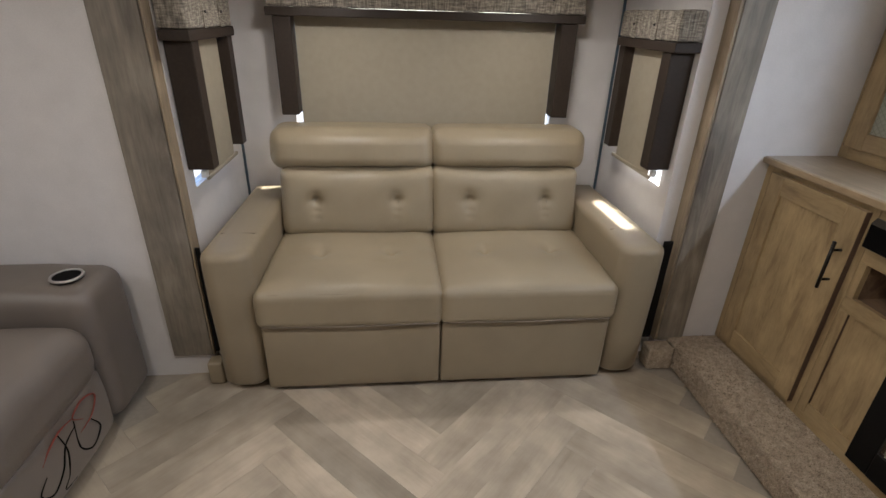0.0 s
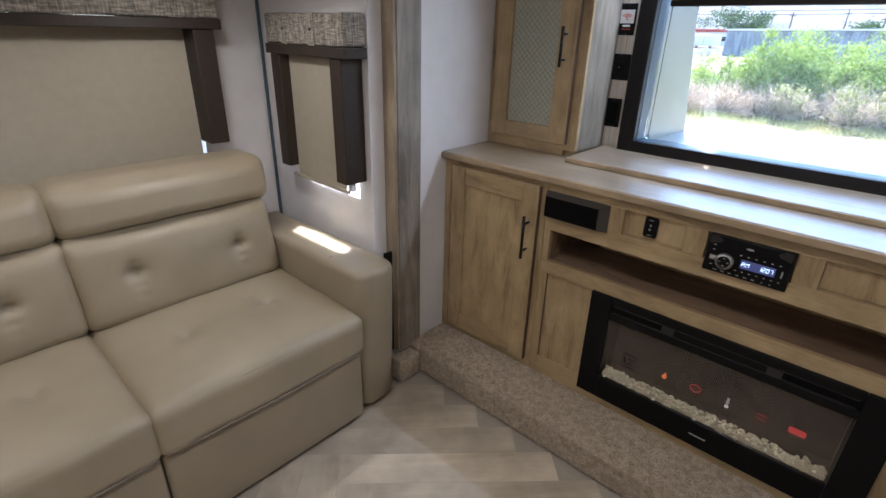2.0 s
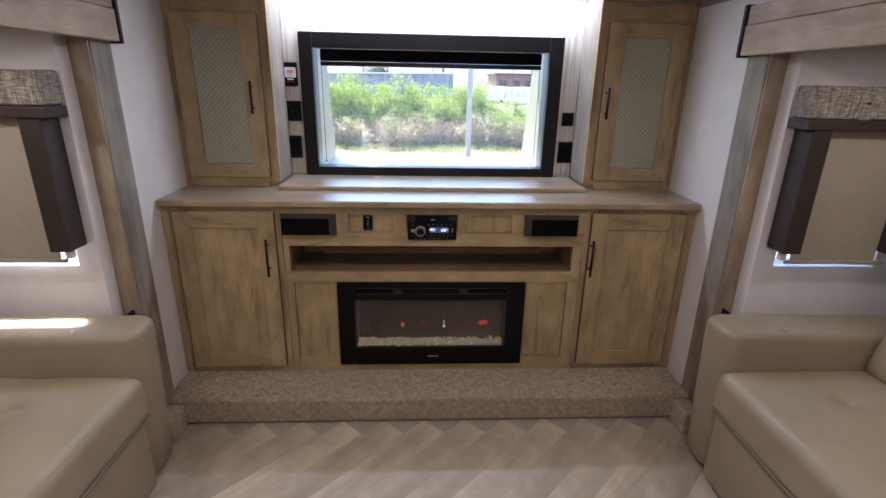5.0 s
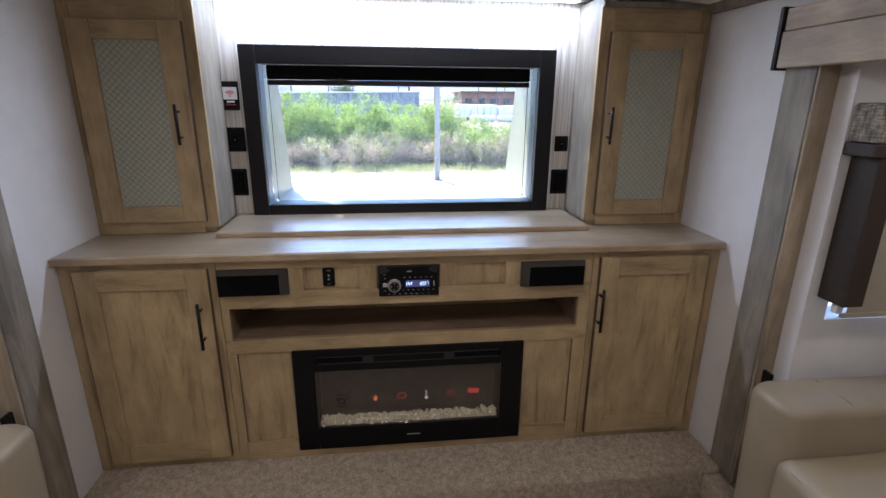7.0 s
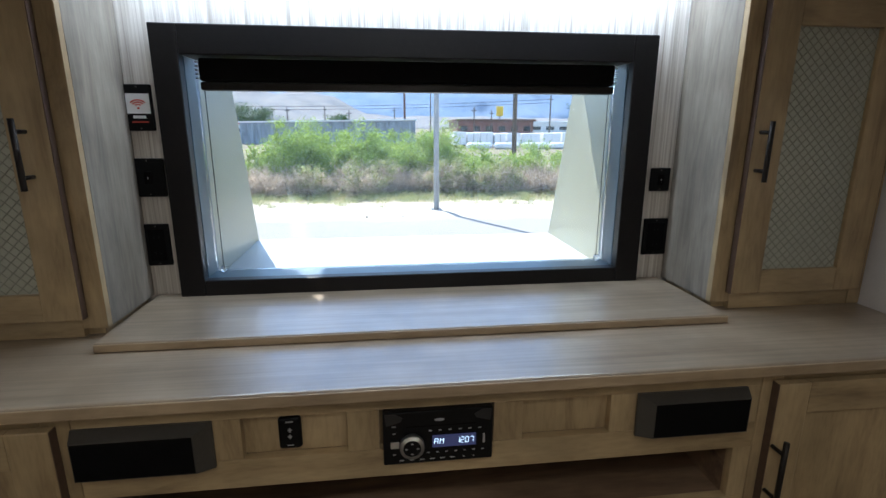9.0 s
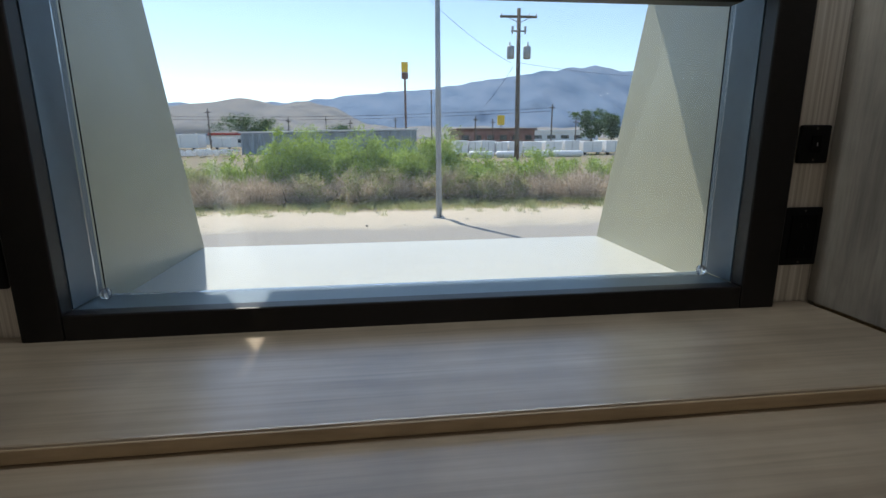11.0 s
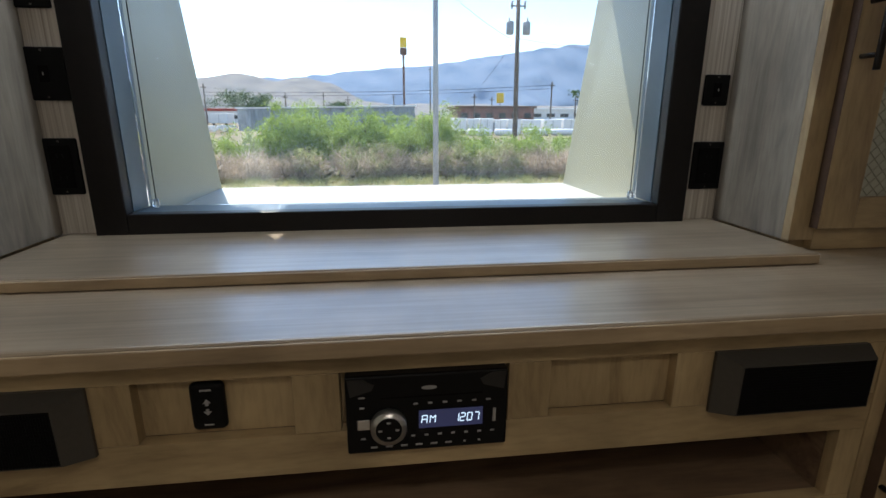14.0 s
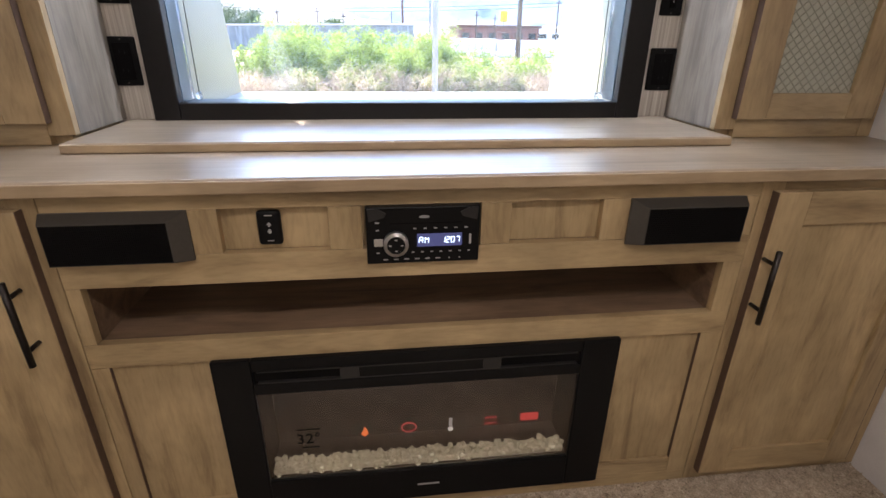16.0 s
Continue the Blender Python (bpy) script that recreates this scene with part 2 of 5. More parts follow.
# pale translucent veil in the panes scatters daylight to imitate veiling glare
veil = node(pane_m, "ShaderNodeBsdfTranslucent")
veil.inputs[0].default_value = (0.82, 0.92, 1.0, 1)
veil_mottle = node(pane_m, "ShaderNodeTexNoise", Scale=3.0, Detail=5.0)
link(pane_m, coords(pane_m, (1, 1, 1)), veil_mottle.inputs["Vector"])
film = ramp(pane_m, veil_mottle.outputs[0], [(0.3, (0.026, 0.026, 0.026)), (0.7, (0.044, 0.044, 0.044))])
veiled = node(pane_m, "ShaderNodeMixShader")
link(pane_m, film, veiled.inputs[0])
link(pane_m, bsdf(pane_m).outputs[0], veiled.inputs[1])
link(pane_m, veil.outputs[0], veiled.inputs[2])
link(pane_m, veiled.outputs[0], pane_m.node_tree.nodes["Material Output"].inputs[0])
frost_m = plain("frosted_glass", (0.37, 0.365, 0.29), 0.32, 30, 0.05, 0.05)
lattice_m = plain("lattice_line", (0.27, 0.265, 0.205), 0.5, 80, 0.05, 0)
firebox_m = plain("firebox", (0.105, 0.084, 0.068), 0.7, 40, 0.2, 0.05, spec=0.1)
crystal_m = mat("crystal_glass", (0.74, 0.72, 0.58), 0.15)
bsdf(crystal_m).inputs["Transmission Weight"].default_value = 0.15


def glow(name, colour, strength):
    m = mat(name, (0.02, 0.02, 0.02), 0.4)
    bsdf(m).inputs["Emission Color"].default_value = (*colour, 1)
    bsdf(m).inputs["Emission Strength"].default_value = strength
    return m


digits_m = glow("display_digits", (0.62, 0.8, 1.0), 0.6)
display_m = glow("display_backlight", (0.07, 0.08, 0.22), 0.13)
ember_m = glow("ember_orange", (1.0, 0.2, 0.04), 0.11)
red_m = glow("red_icon", (0.8, 0.07, 0.05), 0.075)
led_m = glow("led_strip", (0.80, 0.88, 1.0), 3.0)
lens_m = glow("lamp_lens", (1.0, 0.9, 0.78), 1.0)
ink_m = mat("print_ink", (0.006, 0.0055, 0.005), 0.8, 0.0, 0.05)
pale_print = mat("pale_print", (0.32, 0.31, 0.30), 0.5)
red_print = mat("red_print", (0.55, 0.05, 0.03), 0.5)
maroon_m = mat("maroon_print", (0.20, 0.035, 0.02), 0.5)


# ---- building helpers ----
BASE = {}


def thing(name, base, label, category, group="", kind=""):
    ob = new(name)
    ob.empty_display_size = 0.1
    ob.location = base
    BASE[ob.name] = Vector(base)
    return tagged(ob, label, category, group, kind)


def part(name, bm, material, parent, label="", smooth=False, kind=""):
    """Links bm, drawn in the world's metres, as one mesh under a thing or a part."""
    base = BASE[parent.name]
    bmesh.ops.translate(bm, verts=bm.verts, vec=-base)
    ob = new(name, to_mesh(name, bm, material, smooth))
    ob.parent = parent
    BASE[ob.name] = base
    return tagged(ob, label, kind=kind)


def to_mesh(name, bm, material, smooth=False):
    bmesh.ops.recalc_face_normals(bm, faces=bm.faces)
    me = bpy.data.meshes.new(name)
    bm.to_mesh(me)
    bm.free()
    me.materials.append(material)
    if smooth:
        me.shade_smooth()
    return me


def struct(name, bm, material, label="", category="", smooth=False):
    ob = new(name, to_mesh(name, bm, material, smooth))
    BASE[ob.name] = Vector((0, 0, 0))
    return tagged(ob, label, category, kind="structure")


def box(lo, hi, bevel=0.0, bm=None, seg=2):
    bm = bm or bmesh.new()
    lo, hi = [min(a, b) for a, b in zip(lo, hi)], [max(a, b) for a, b in zip(lo, hi)]
    m = Matrix.LocRotScale([(a + b) / 2 for a, b in zip(lo, hi)], None, [b - a for a, b in zip(lo, hi)])
    vs = bmesh.ops.create_cube(bm, size=1, matrix=m)["verts"]
    if bevel:
        es = list({e for v in vs for e in v.link_edges})
        bmesh.ops.bevel(bm, geom=es, offset=bevel, segments=seg, affect='EDGES', profile=0.5)
    return bm


def tube(points, r, bm=None, sides=8, closed=False):
    """A round bar along points."""
    bm = bm or bmesh.new()
    pts = [Vector(p) for p in points]
    rings, n = [], len(pts)
    for i, p in enumerate(pts):
        a = pts[(i - 1) % n] if closed or i else p
        b = pts[(i + 1) % n] if closed or i < n - 1 else p
        d = (b - a).normalized()
        u = d.cross(Vector((0, 0, 1)) if abs(d.z) < 0.9 else Vector((1, 0, 0))).normalized()
        w = d.cross(u)
        rr = r[i] if isinstance(r, (list, tuple)) else r
        rings.append([bm.verts.new(p + rr * (u * math.cos(k * math.tau / sides) + w * math.sin(k * math.tau / sides))) for k in range(sides)])
    for i in range(n if closed else n - 1):
        a, b = rings[i], rings[(i + 1) % n]
        for k in range(sides):
            bm.faces.new((a[k], a[(k + 1) % sides], b[(k + 1) % sides], b[k]))
    if not closed:
        bm.faces.new(rings[0])
        bm.faces.new(rings[-1])
    return bm


def disc(centre, r, depth, axis, bm=None, sides=24):
    """A short cylinder whose axis is x, y or z."""
    c = Vector(centre)
    d = Vector([depth / 2 if a == axis else 0 for a in "xyz"])
    return tube([c - d, c + d], r, bm, sides)


def prism(outline, axis, a, b, bm=None):
    """An outline of two coordinates drawn out along axis from a to b."""
    bm = bm or bmesh.new()
    put = {"x": lambda p, q: (q, p[0], p[1]), "y": lambda p, q: (p[0], q, p[1]), "z": lambda p, q: (p[0], p[1], q)}[axis]
    r0 = [bm.verts.new(put(p, a)) for p in outline]
    r1 = [bm.verts.new(put(p, b)) for p in outline]
    n = len(outline)
    for i in range(n):
        bm.faces.new((r0[i], r0[(i + 1) % n], r1[(i + 1) % n], r1[i]))
    bm.faces.new(r0)
    bm.faces.new(r1)
    return bm


def pillow(lo, hi, r, n=10, puff=0.0, face="", dents=(), bm=None, wrinkle=0.0, bend=None):
    """A padded block with round edges; face: the side that swells; dents: (u, v, depth, width) on it, in metres."""
    bm = bm or bmesh.new()
    c = [(a + b) / 2 for a, b in zip(lo, hi)]
    h = [(b - a) / 2 for a, b in zip(lo, hi)]
    axes = []
    for k in range(3):
        rr = min(r, h[k] * 0.98)
        inner = [-(h[k] - rr) + 2 * (h[k] - rr) * i / n for i in range(n + 1)]
        axes.append([-h[k], -h[k] + rr * 0.25, -h[k] + rr * 0.6] + inner + [h[k] - rr * 0.6, h[k] - rr * 0.25, h[k]])
    made = {}

    def vert(i, j, k):
        key = (i, j, k)
        if key in made:
            return made[key]
        p = [axes[0][i], axes[1][j], axes[2][k]]
        q = [max(-(hh - min(r, hh * 0.98)), min(hh - min(r, hh * 0.98), v)) for v, hh in zip(p, h)]
        d = Vector(p) - Vector(q)
        if d.length > 1e-9:
            rr = min(r, min(h) * 0.98)
            d = d.normalized() * min(r, rr)
        s = Vector(q) + d
        if face:
            ax, sg = "xyz".index(face[1]), 1 if face[0] == "+" else -1
            if sg * p[ax] >= h[ax] - 1e-6:
                u, v = [a for a in range(3) if a != ax]
                s[ax] += sg * puff * (1 - (p[u] / h[u]) ** 4) * (1 - (p[v] / h[v]) ** 4)
                for du, dv, depth, width in dents:
                    e = ((p[u] + c[u] - du) ** 2 + (p[v] + c[v] - dv) ** 2) / width ** 2
                    s[ax] -= sg * depth * math.exp(-math.sqrt(e) * 1.6)
        s += Vector(c)
        if wrinkle:
            s += wrinkle * Vector(noise.noise_vector(s * 9.0))
        if bend:
            s = Vector(bend(s))
        made[key] = bm.verts.new(s)
        return made[key]

    N = [len(a) - 1 for a in axes]
    for ax in range(3):
        u, v = [a for a in range(3) if a != ax]
        for end in (0, N[ax]):
            for i in range(N[u]):
                for j in range(N[v]):
                    quad = []
                    for di, dj in ((0, 0), (1, 0), (1, 1), (0, 1)):
                        idx = [0, 0, 0]
                        idx[ax], idx[u], idx[v] = end, i + di, j + dj
                        quad.append(vert(*idx))
                    bm.faces.new(quad)
    return bm


def text_part(name, words, size, m, material, parent, depth=0.0006, label=""):
    """Raised lettering on a thing, from the built-in font; m: its pose in the world."""
    cu = bpy.data.curves.new(name, 'FONT')
    cu.body, cu.size, cu.extrude, cu.resolution_u = words, size, depth, 3
    cu.align_x, cu.align_y = 'CENTER', 'CENTER'
    tmp = new("lettering_source", cu)
    me = bpy.data.meshes.new_from_object(tmp.evaluated_get(bpy.context.evaluated_depsgraph_get()))
    bpy.data.objects.remove(tmp)
    bm = bmesh.new()
    bm.from_mesh(me)
    bpy.data.meshes.remove(me)
    bmesh.ops.transform(bm, matrix=m, verts=bm.verts)
    return part(name, bm, material, parent, label)


FACE = Matrix(((0, 0, -1, 0), (-1, 0, 0, 0), (0, 1, 0, 0), (0, 0, 0, 1)))     # flat lettering turned to face -x, reading along -y


def facing(x, y, z):
    return Matrix.Translation((x, y, z)) @ FACE


# ---- the plan ----
HW = 1.18                      # half the body's inner width
XW = 0.515                     # the end wall's face
XB = -4.6                      # the wall behind
SX0, SX1 = -2.24, -0.36        # end walls inside the slide-outs
SY = 1.95                      # back wall of the slide-outs
OX0, OX1 = -2.25, -0.285       # slide-out openings
HEAD = 1.57
XC = (SX0 + SX1) / 2
EAVE, RIDGE = 1.815, 1.93

# floor, platform
floor = struct("floor", box((XB, -HW, -0.06), (XW, HW, -0.004)), plain("underlay", (0.30, 0.26, 0.21), 0.7), "pale herringbone plank floor of the living room", "floor")
for s, nm in ((1, "north"), (-1, "south")):
    struct("slide_floor_" + nm, box((SX0 - 0.05, s * (HW + 0.003), -0.06), (SX1 + 0.05, s * (SY + 0.05), -0.0045)), plank_m, "plank floor inside the slide-out", "floor")
bm = bmesh.new()
box((-0.235, -HW + 0.002, 0.001), (0.05, HW - 0.002, 0.118), 0.012, bm, 3)
carpet = struct("carpet_platform", bm, carpet_m, "raised platform step covered in mottled beige carpet", "carpet step")
rnd = random.Random(4)
vs, fs = [], []
for i in range(15000):
    if rnd.random() < 0.70:
        p, nrm = Vector((rnd.uniform(-0.236, 0.0), rnd.uniform(-1.17, 1.17), 0.117)), Vector((0, 0, 1))
    else:
        p, nrm = Vector((-0.234, rnd.uniform(-1.17, 1.17), rnd.uniform(0.004, 0.116))), Vector((-1, 0, 0.2))
    t1 = Vector((rnd.uniform(-1, 1), rnd.uniform(-1, 1), rnd.uniform(-1, 1))).cross(nrm).normalized() * 0.0035
    tip = p + nrm * rnd.uniform(0.003, 0.007) + Vector((rnd.uniform(-1, 1), rnd.uniform(-1, 1), rnd.uniform(-1, 0.5))) * 0.003
    k = len(vs)
    vs += [p - t1, p + t1, tip + t1 * 0.4, tip - t1 * 0.4]
    fs.append((k, k + 1, k + 2, k + 3))
me = bpy.data.meshes.new("pile")
me.from_pydata([tuple(v) for v in vs], [], fs)
me.materials.append(carpet_m)
pile = new("pile", me)
pile.parent = carpet
tagged(pile, kind="stuff")
for s in (1, -1):
    for x0, x1, y0, y1 in ((OX1 - 0.07, OX1 + 0.045, 1.085, 1.164), (OX0 - 0.005, OX0 + 0.055, 1.10, 1.164)):
        bm = box((x0, s * y0, 0.001), (x1, s * y1, 0.108), 0.01, None, 3)
        struct("slide_sill_cover", bm, carpet_m if x0 > -1 else leather_side, "small beige covered block under the slide-out trim", "trim block", True)

# side walls with slide-out openings
for s, nm in ((1, "north"), (-1, "south")):
    bm = bmesh.new()
    box((OX1, s * HW, -0.06), (XW + 0.05, s * (HW + 0.05), 2.1), 0, bm)
    box((XB, s * HW, -0.06), (OX0, s * (HW + 0.05), 2.1), 0, bm)
    box((OX0, s * HW, HEAD + 0.03), (OX1, s * (HW + 0.05), 2.1), 0, bm)
    struct("wall_" + nm, bm, wall_m, "plain off-white vinyl side wall", "wall")
bm = box((XB - 0.05, -HW - 0.05, -0.06), (XB, HW + 0.05, 2.1))
struct("wall_west", bm, wall_m, "plain off-white wall", "wall")
WY, WZ0, WZ1 = 0.600, 1.003, 1.62
bm = bmesh.new()
box((XW, WY, 0), (XW + 0.055, HW + 0.05, 2.1), 0, bm)
box((XW, -HW - 0.05, 0), (XW + 0.055, -WY, 2.1), 0, bm)
box((XW, -WY, 0), (XW + 0.055, WY, WZ0), 0, bm)
box((XW, -WY, WZ1), (XW + 0.055, WY, 2.1), 0, bm)
struct("wall_east", bm, striped_m, "end wall panelled in pale striated wood-grain laminate", "wall")
bm = prism([(-HW - 0.05, EAVE), (0, RIDGE), (HW + 0.05, EAVE), (HW + 0.05, EAVE + 0.3), (-HW - 0.05, EAVE + 0.3)], "x", XB - 0.05, XW + 0.055)
struct("ceiling", bm, ceiling_m, "low vaulted white ceiling", "ceiling")
for s in (1, -1):
    struct("crown_moulding", prism([(s * HW, EAVE - 0.025), (s * (HW - 0.02), EAVE - 0.025), (s * (HW - 0.035), EAVE + 0.01), (s * HW, EAVE + 0.01)], "x", XB, 0.27), grey_oak, "grey wood moulding along the ceiling", "moulding")
# slide-out shells with window openings
END_WY0, END_WY1, END_WZ0, END_WZ1 = 1.31, 1.72, 0.797, 1.42
BACK_WX0, BACK_WX1, BACK_WZ0, BACK_WZ1 = -1.955, -0.67, 0.86, 1.50
for s, nm in ((1, "north"), (-1, "south")):
    bm = bmesh.new()
    y0, y1 = HW + 0.0505, SY
    for x0, x1 in ((SX1, OX1 + 0.03), (SX0 - 0.05, SX0)):
        box((x0, s * y0, -0.06), (x1, s * END_WY0, HEAD + 0.05), 0, bm)
        box((x0, s * END_WY1, -0.06), (x1, s * y1, HEAD + 0.05), 0, bm)
        box((x0, s * END_WY0, -0.06), (x1, s * END_WY1, END_WZ0), 0, bm)
        box((x0, s * END_WY0, END_WZ1), (x1, s * END_WY1, HEAD + 0.05), 0, bm)
    struct("slide_end_wall_" + nm, bm, wall_m, "off-white end walls of the slide-out", "wall")
    bm = bmesh.new()
    box((SX0 - 0.04, s * SY, -0.06), (BACK_WX0, s * (SY + 0.04), HEAD + 0.05), 0, bm)
    box((BACK_WX1, s * SY, -0.06), (SX1 + 0.04, s * (SY + 0.04), HEAD + 0.05), 0, bm)
    box((BACK_WX0, s * SY, -0.06), (BACK_WX1, s * (SY + 0.04), BACK_WZ0), 0, bm)
    box((BACK_WX0, s * SY, BACK_WZ1), (BACK_WX1, s * (SY + 0.04), HEAD + 0.05), 0, bm)
    struct("slide_back_wall_" + nm, bm, wall_m, "off-white back wall of the slide-out", "wall")
    struct("slide_ceiling_" + nm, box((SX0 - 0.04, s * (HW + 0.053), HEAD + 0.035), (SX1 + 0.04, s * (SY + 0.04), HEAD + 0.075)), ceiling_m, "white ceiling inside the slide-out", "ceiling")
    # upright trims and header
    for x0, x1 in ((OX1, OX1 + 0.120), (OX0 - 0.155, OX0)):
        struct("slide_trim", box((x0, s * (HW - 0.016), 0.105), (x1, s * (HW - 0.0005), HEAD + 0.01), 0.003), grey_oak, "tall greyed oak trim board beside the slide-out", "trim")
    for x0, x1 in ((OX1 - 0.013, OX1 - 0.002), (OX0 + 0.002, OX0 + 0.009)):
        if x1 - x0 > 0.005:
            struct("slide_jamb", box((x0, s * (HW - 0.014), 0.105), (x1, s * (HW + 0.05), HEAD + 0.01), 0.002), jamb_m, "narrow tan edge of the slide-out opening", "trim")
    struct("slide_seal", box((SX1 + 0.002, s * (HW - 0.010), 0.12), (SX1 + 0.041, s * (HW + 0.002), 0.60), 0.003), black_m, "black rubber seal beside the sofa", "seal")
    struct("slide_seal", box((OX0 + 0.013, s * (HW - 0.010), 0.12), (OX0 + 0.03, s * (HW + 0.002), 0.60), 0.003), black_m, "black rubber seal beside the sofa", "seal")
    hdr = thing("slide_header", (XC, s * 1.13, HEAD), "pale oak header board over the slide-out with dark end caps", "header board", "slide-out headers")
    part("board", box((OX0 - 0.25, s * (HW - 0.05), HEAD), (-0.165, s * (HW - 0.002), HEAD + 0.105), 0.003), pale_oak, hdr)
    part("board", box((OX0 - 0.25, s * (HW - 0.047), HEAD + 0.106), (-0.167, s * (HW - 0.002), HEAD + 0.170), 0.003), pale_oak, hdr)
    part("end_cap", box((-0.1645, s * (HW - 0.056), HEAD - 0.006), (-0.148, s * (HW - 0.002), HEAD + 0.176), 0.003), bronze_m, hdr, "dark bronze end cap")
    part("soffit_strip", box((OX0 - 0.15, s * (HW + 0.0), HEAD + 0.012), (OX1 + 0.0, s * (HW + 0.052), HEAD + 0.028), 0.002), grey_oak, hdr)


# ---- entertainment cabinet ----
def bar_handle(parent, x, y, z0, z1):
    """A slim dark pull: one bar on two posts."""
    bm = tube([(x - 0.034, y, z0), (x - 0.034, y, z1)], 0.0058, None, 10)
    h = part("handle", bm, bronze_m, parent, "dark bronze bar handle", True)
    L = z1 - z0
    for z in (z0 + L * 0.18, z1 - L * 0.18):
        part("handle_post", tube([(x - 0.034, y, z), (x + 0.002, y, z)], 0.0045, None, 8), bronze_m, h, "", True)


def shaker_door(parent, y0, y1, z0, z1, x, stile, rail, panel_mat=oak_v, name="door", thick=0.020, panel_back=0.009):
    """Four rails round a sunken panel, seen from -x; y0 < y1."""
    d = part(name, box((x, y0, z0), (x + thick, y0 + stile, z1), 0.0025), oak_v, parent)
    part("stile", box((x, y1 - stile, z0), (x + thick, y1, z1), 0.0025), oak_v, d)
    for ye in (y0 - 0.0012, y1):
        part("edge", box((x + 0.001, ye, z0 + 0.001), (x + thick, ye + 0.0012, z1 - 0.001)), edge_dark, d, "dark brown edge")
    part("rail", box((x + 0.0008, y0 + stile, z1 - rail), (x + thick, y1 - stile, z1), 0.0015), oak_h, d)
    part("rail", box((x + 0.0008, y0 + stile, z0), (x + thick, y1 - stile, z0 + rail), 0.0015), oak_h, d)
    part("panel", box((x + panel_back, y0 + stile - 0.004, z0 + rail - 0.004), (x + thick - 0.003, y1 - stile + 0.004, z1 - rail + 0.004)), panel_mat, d)
    return d


CT = 0.965
for s in (1, -1):
    cab = thing("base_cabinet", (0.2, s * 0.94, 0.118), "oak-look base cabinet with a shaker door on the carpeted step", "cabinet", "base cabinets")
    yi, yo = s * 0.705, s * (HW - 0.002)
    part("body", box((0.022, yi, 0.119), (XW - 0.004, yo, CT - 0.027)), oak_v, cab)
    part("face_stile", box((0.0, s * 1.105, 0.119), (0.0205, yo, CT - 0.027), 0.001), oak_v, cab)
    part("face_stile", box((0.0, s * 0.676, 0.119), (0.0205, s * 0.725, CT - 0.027), 0.001), oak_v, cab)
    part("face_rail", box((0.001, s * 0.726, CT - 0.062), (0.0205, s * 1.104, CT - 0.027), 0.001), oak_h, cab)
    part("face_rail", box((0.001, s * 0.726, 0.119), (0.0205, s * 1.104, 0.165), 0.001), oak_h, cab)
    a, b = sorted((s * 0.699, s * 1.125))
    dr = shaker_door(cab, a, b, 0.156, 0.914, -0.0215, 0.072, 0.072)
    bar_handle(dr, -0.0215, s * 0.7175 + 0.0135, 0.63, 0.80)

mid = thing("media_cabinet", (0.2, 0, 0.118), "oak-look media cabinet with open shelf, speakers and fireplace", "cabinet")
y0, y1 = -0.674, 0.674
part("top_rail", box((0, y0, 0.903), (0.02, y1, CT - 0.027), 0.001), oak_h, mid)
part("mid_rail", box((0, y0, 0.755), (0.02, y1, 0.816), 0.001), oak_h, mid)
for a, b in ((0.384, 0.674), (0.128, 0.190), (-0.158, -0.098), (-0.674, -0.342)):
    part("divider", box((0.0005, a + 0.0005, 0.8165), (0.02, b - 0.0005, 0.9025), 0.001), oak_v, mid)
part("backing", box((0.019, -0.347, 0.817), (0.026, 0.389, 0.902)), oak_v, mid)
part("shelf_rail", box((0, y0, 0.578), (0.02, y1, 0.632), 0.001), oak_h, mid)
part("niche_stile", box((0.0005, 0.648, 0.6325), (0.02, 0.674, 0.7545), 0.001), oak_v, mid)
part("niche_stile", box((0.0005, -0.674, 0.6325), (0.02, -0.632, 0.7545), 0.001), oak_v, mid)
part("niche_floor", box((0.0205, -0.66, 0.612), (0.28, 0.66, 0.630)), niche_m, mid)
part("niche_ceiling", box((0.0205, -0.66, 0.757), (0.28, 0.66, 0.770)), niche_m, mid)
part("niche_back", box((0.28, -0.66, 0.60), (0.29, 0.66, 0.80)), oak_h, mid)
part("niche_ledge", box((0.258, -0.56, 0.6305), (0.2795, 0.56, 0.662), 0.002), oak_h, mid)
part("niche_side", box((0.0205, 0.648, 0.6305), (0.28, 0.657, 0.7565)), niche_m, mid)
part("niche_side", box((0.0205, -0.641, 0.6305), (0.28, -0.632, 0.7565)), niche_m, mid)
part("bottom_rail", box((0, y0, 0.119), (0.02, y1, 0.150), 0.001), oak_h, mid)
for s, ya, yb in ((1, 0.447, 0.674), (-1, -0.674, -0.424)):
    part("low_panel", box((0.009, ya, 0.1505), (0.019, yb, 0.5775)), oak_v, mid)
    ye = (yb - 0.034, yb - 0.0005) if s > 0 else (ya + 0.0005, ya + 0.052)
    part("low_stile", box((0, ye[0], 0.1505), (0.0088, ye[1], 0.5775), 0.001), oak_v, mid)
    yd = ye[0] - 0.0012 if s > 0 else ye[1]
    part("stile_edge", box((0.0012, yd, 0.199), (0.0088, yd + 0.0012, 0.577)), edge_dark, mid)
    yr = (ya + 0.0005, ye[0] - 0.0005) if s > 0 else (ye[1] + 0.0005, yb - 0.0005)
    part("low_rail", box((0.0002, yr[0], 0.1505), (0.0088, yr[1], 0.198), 0.001), oak_h, mid)

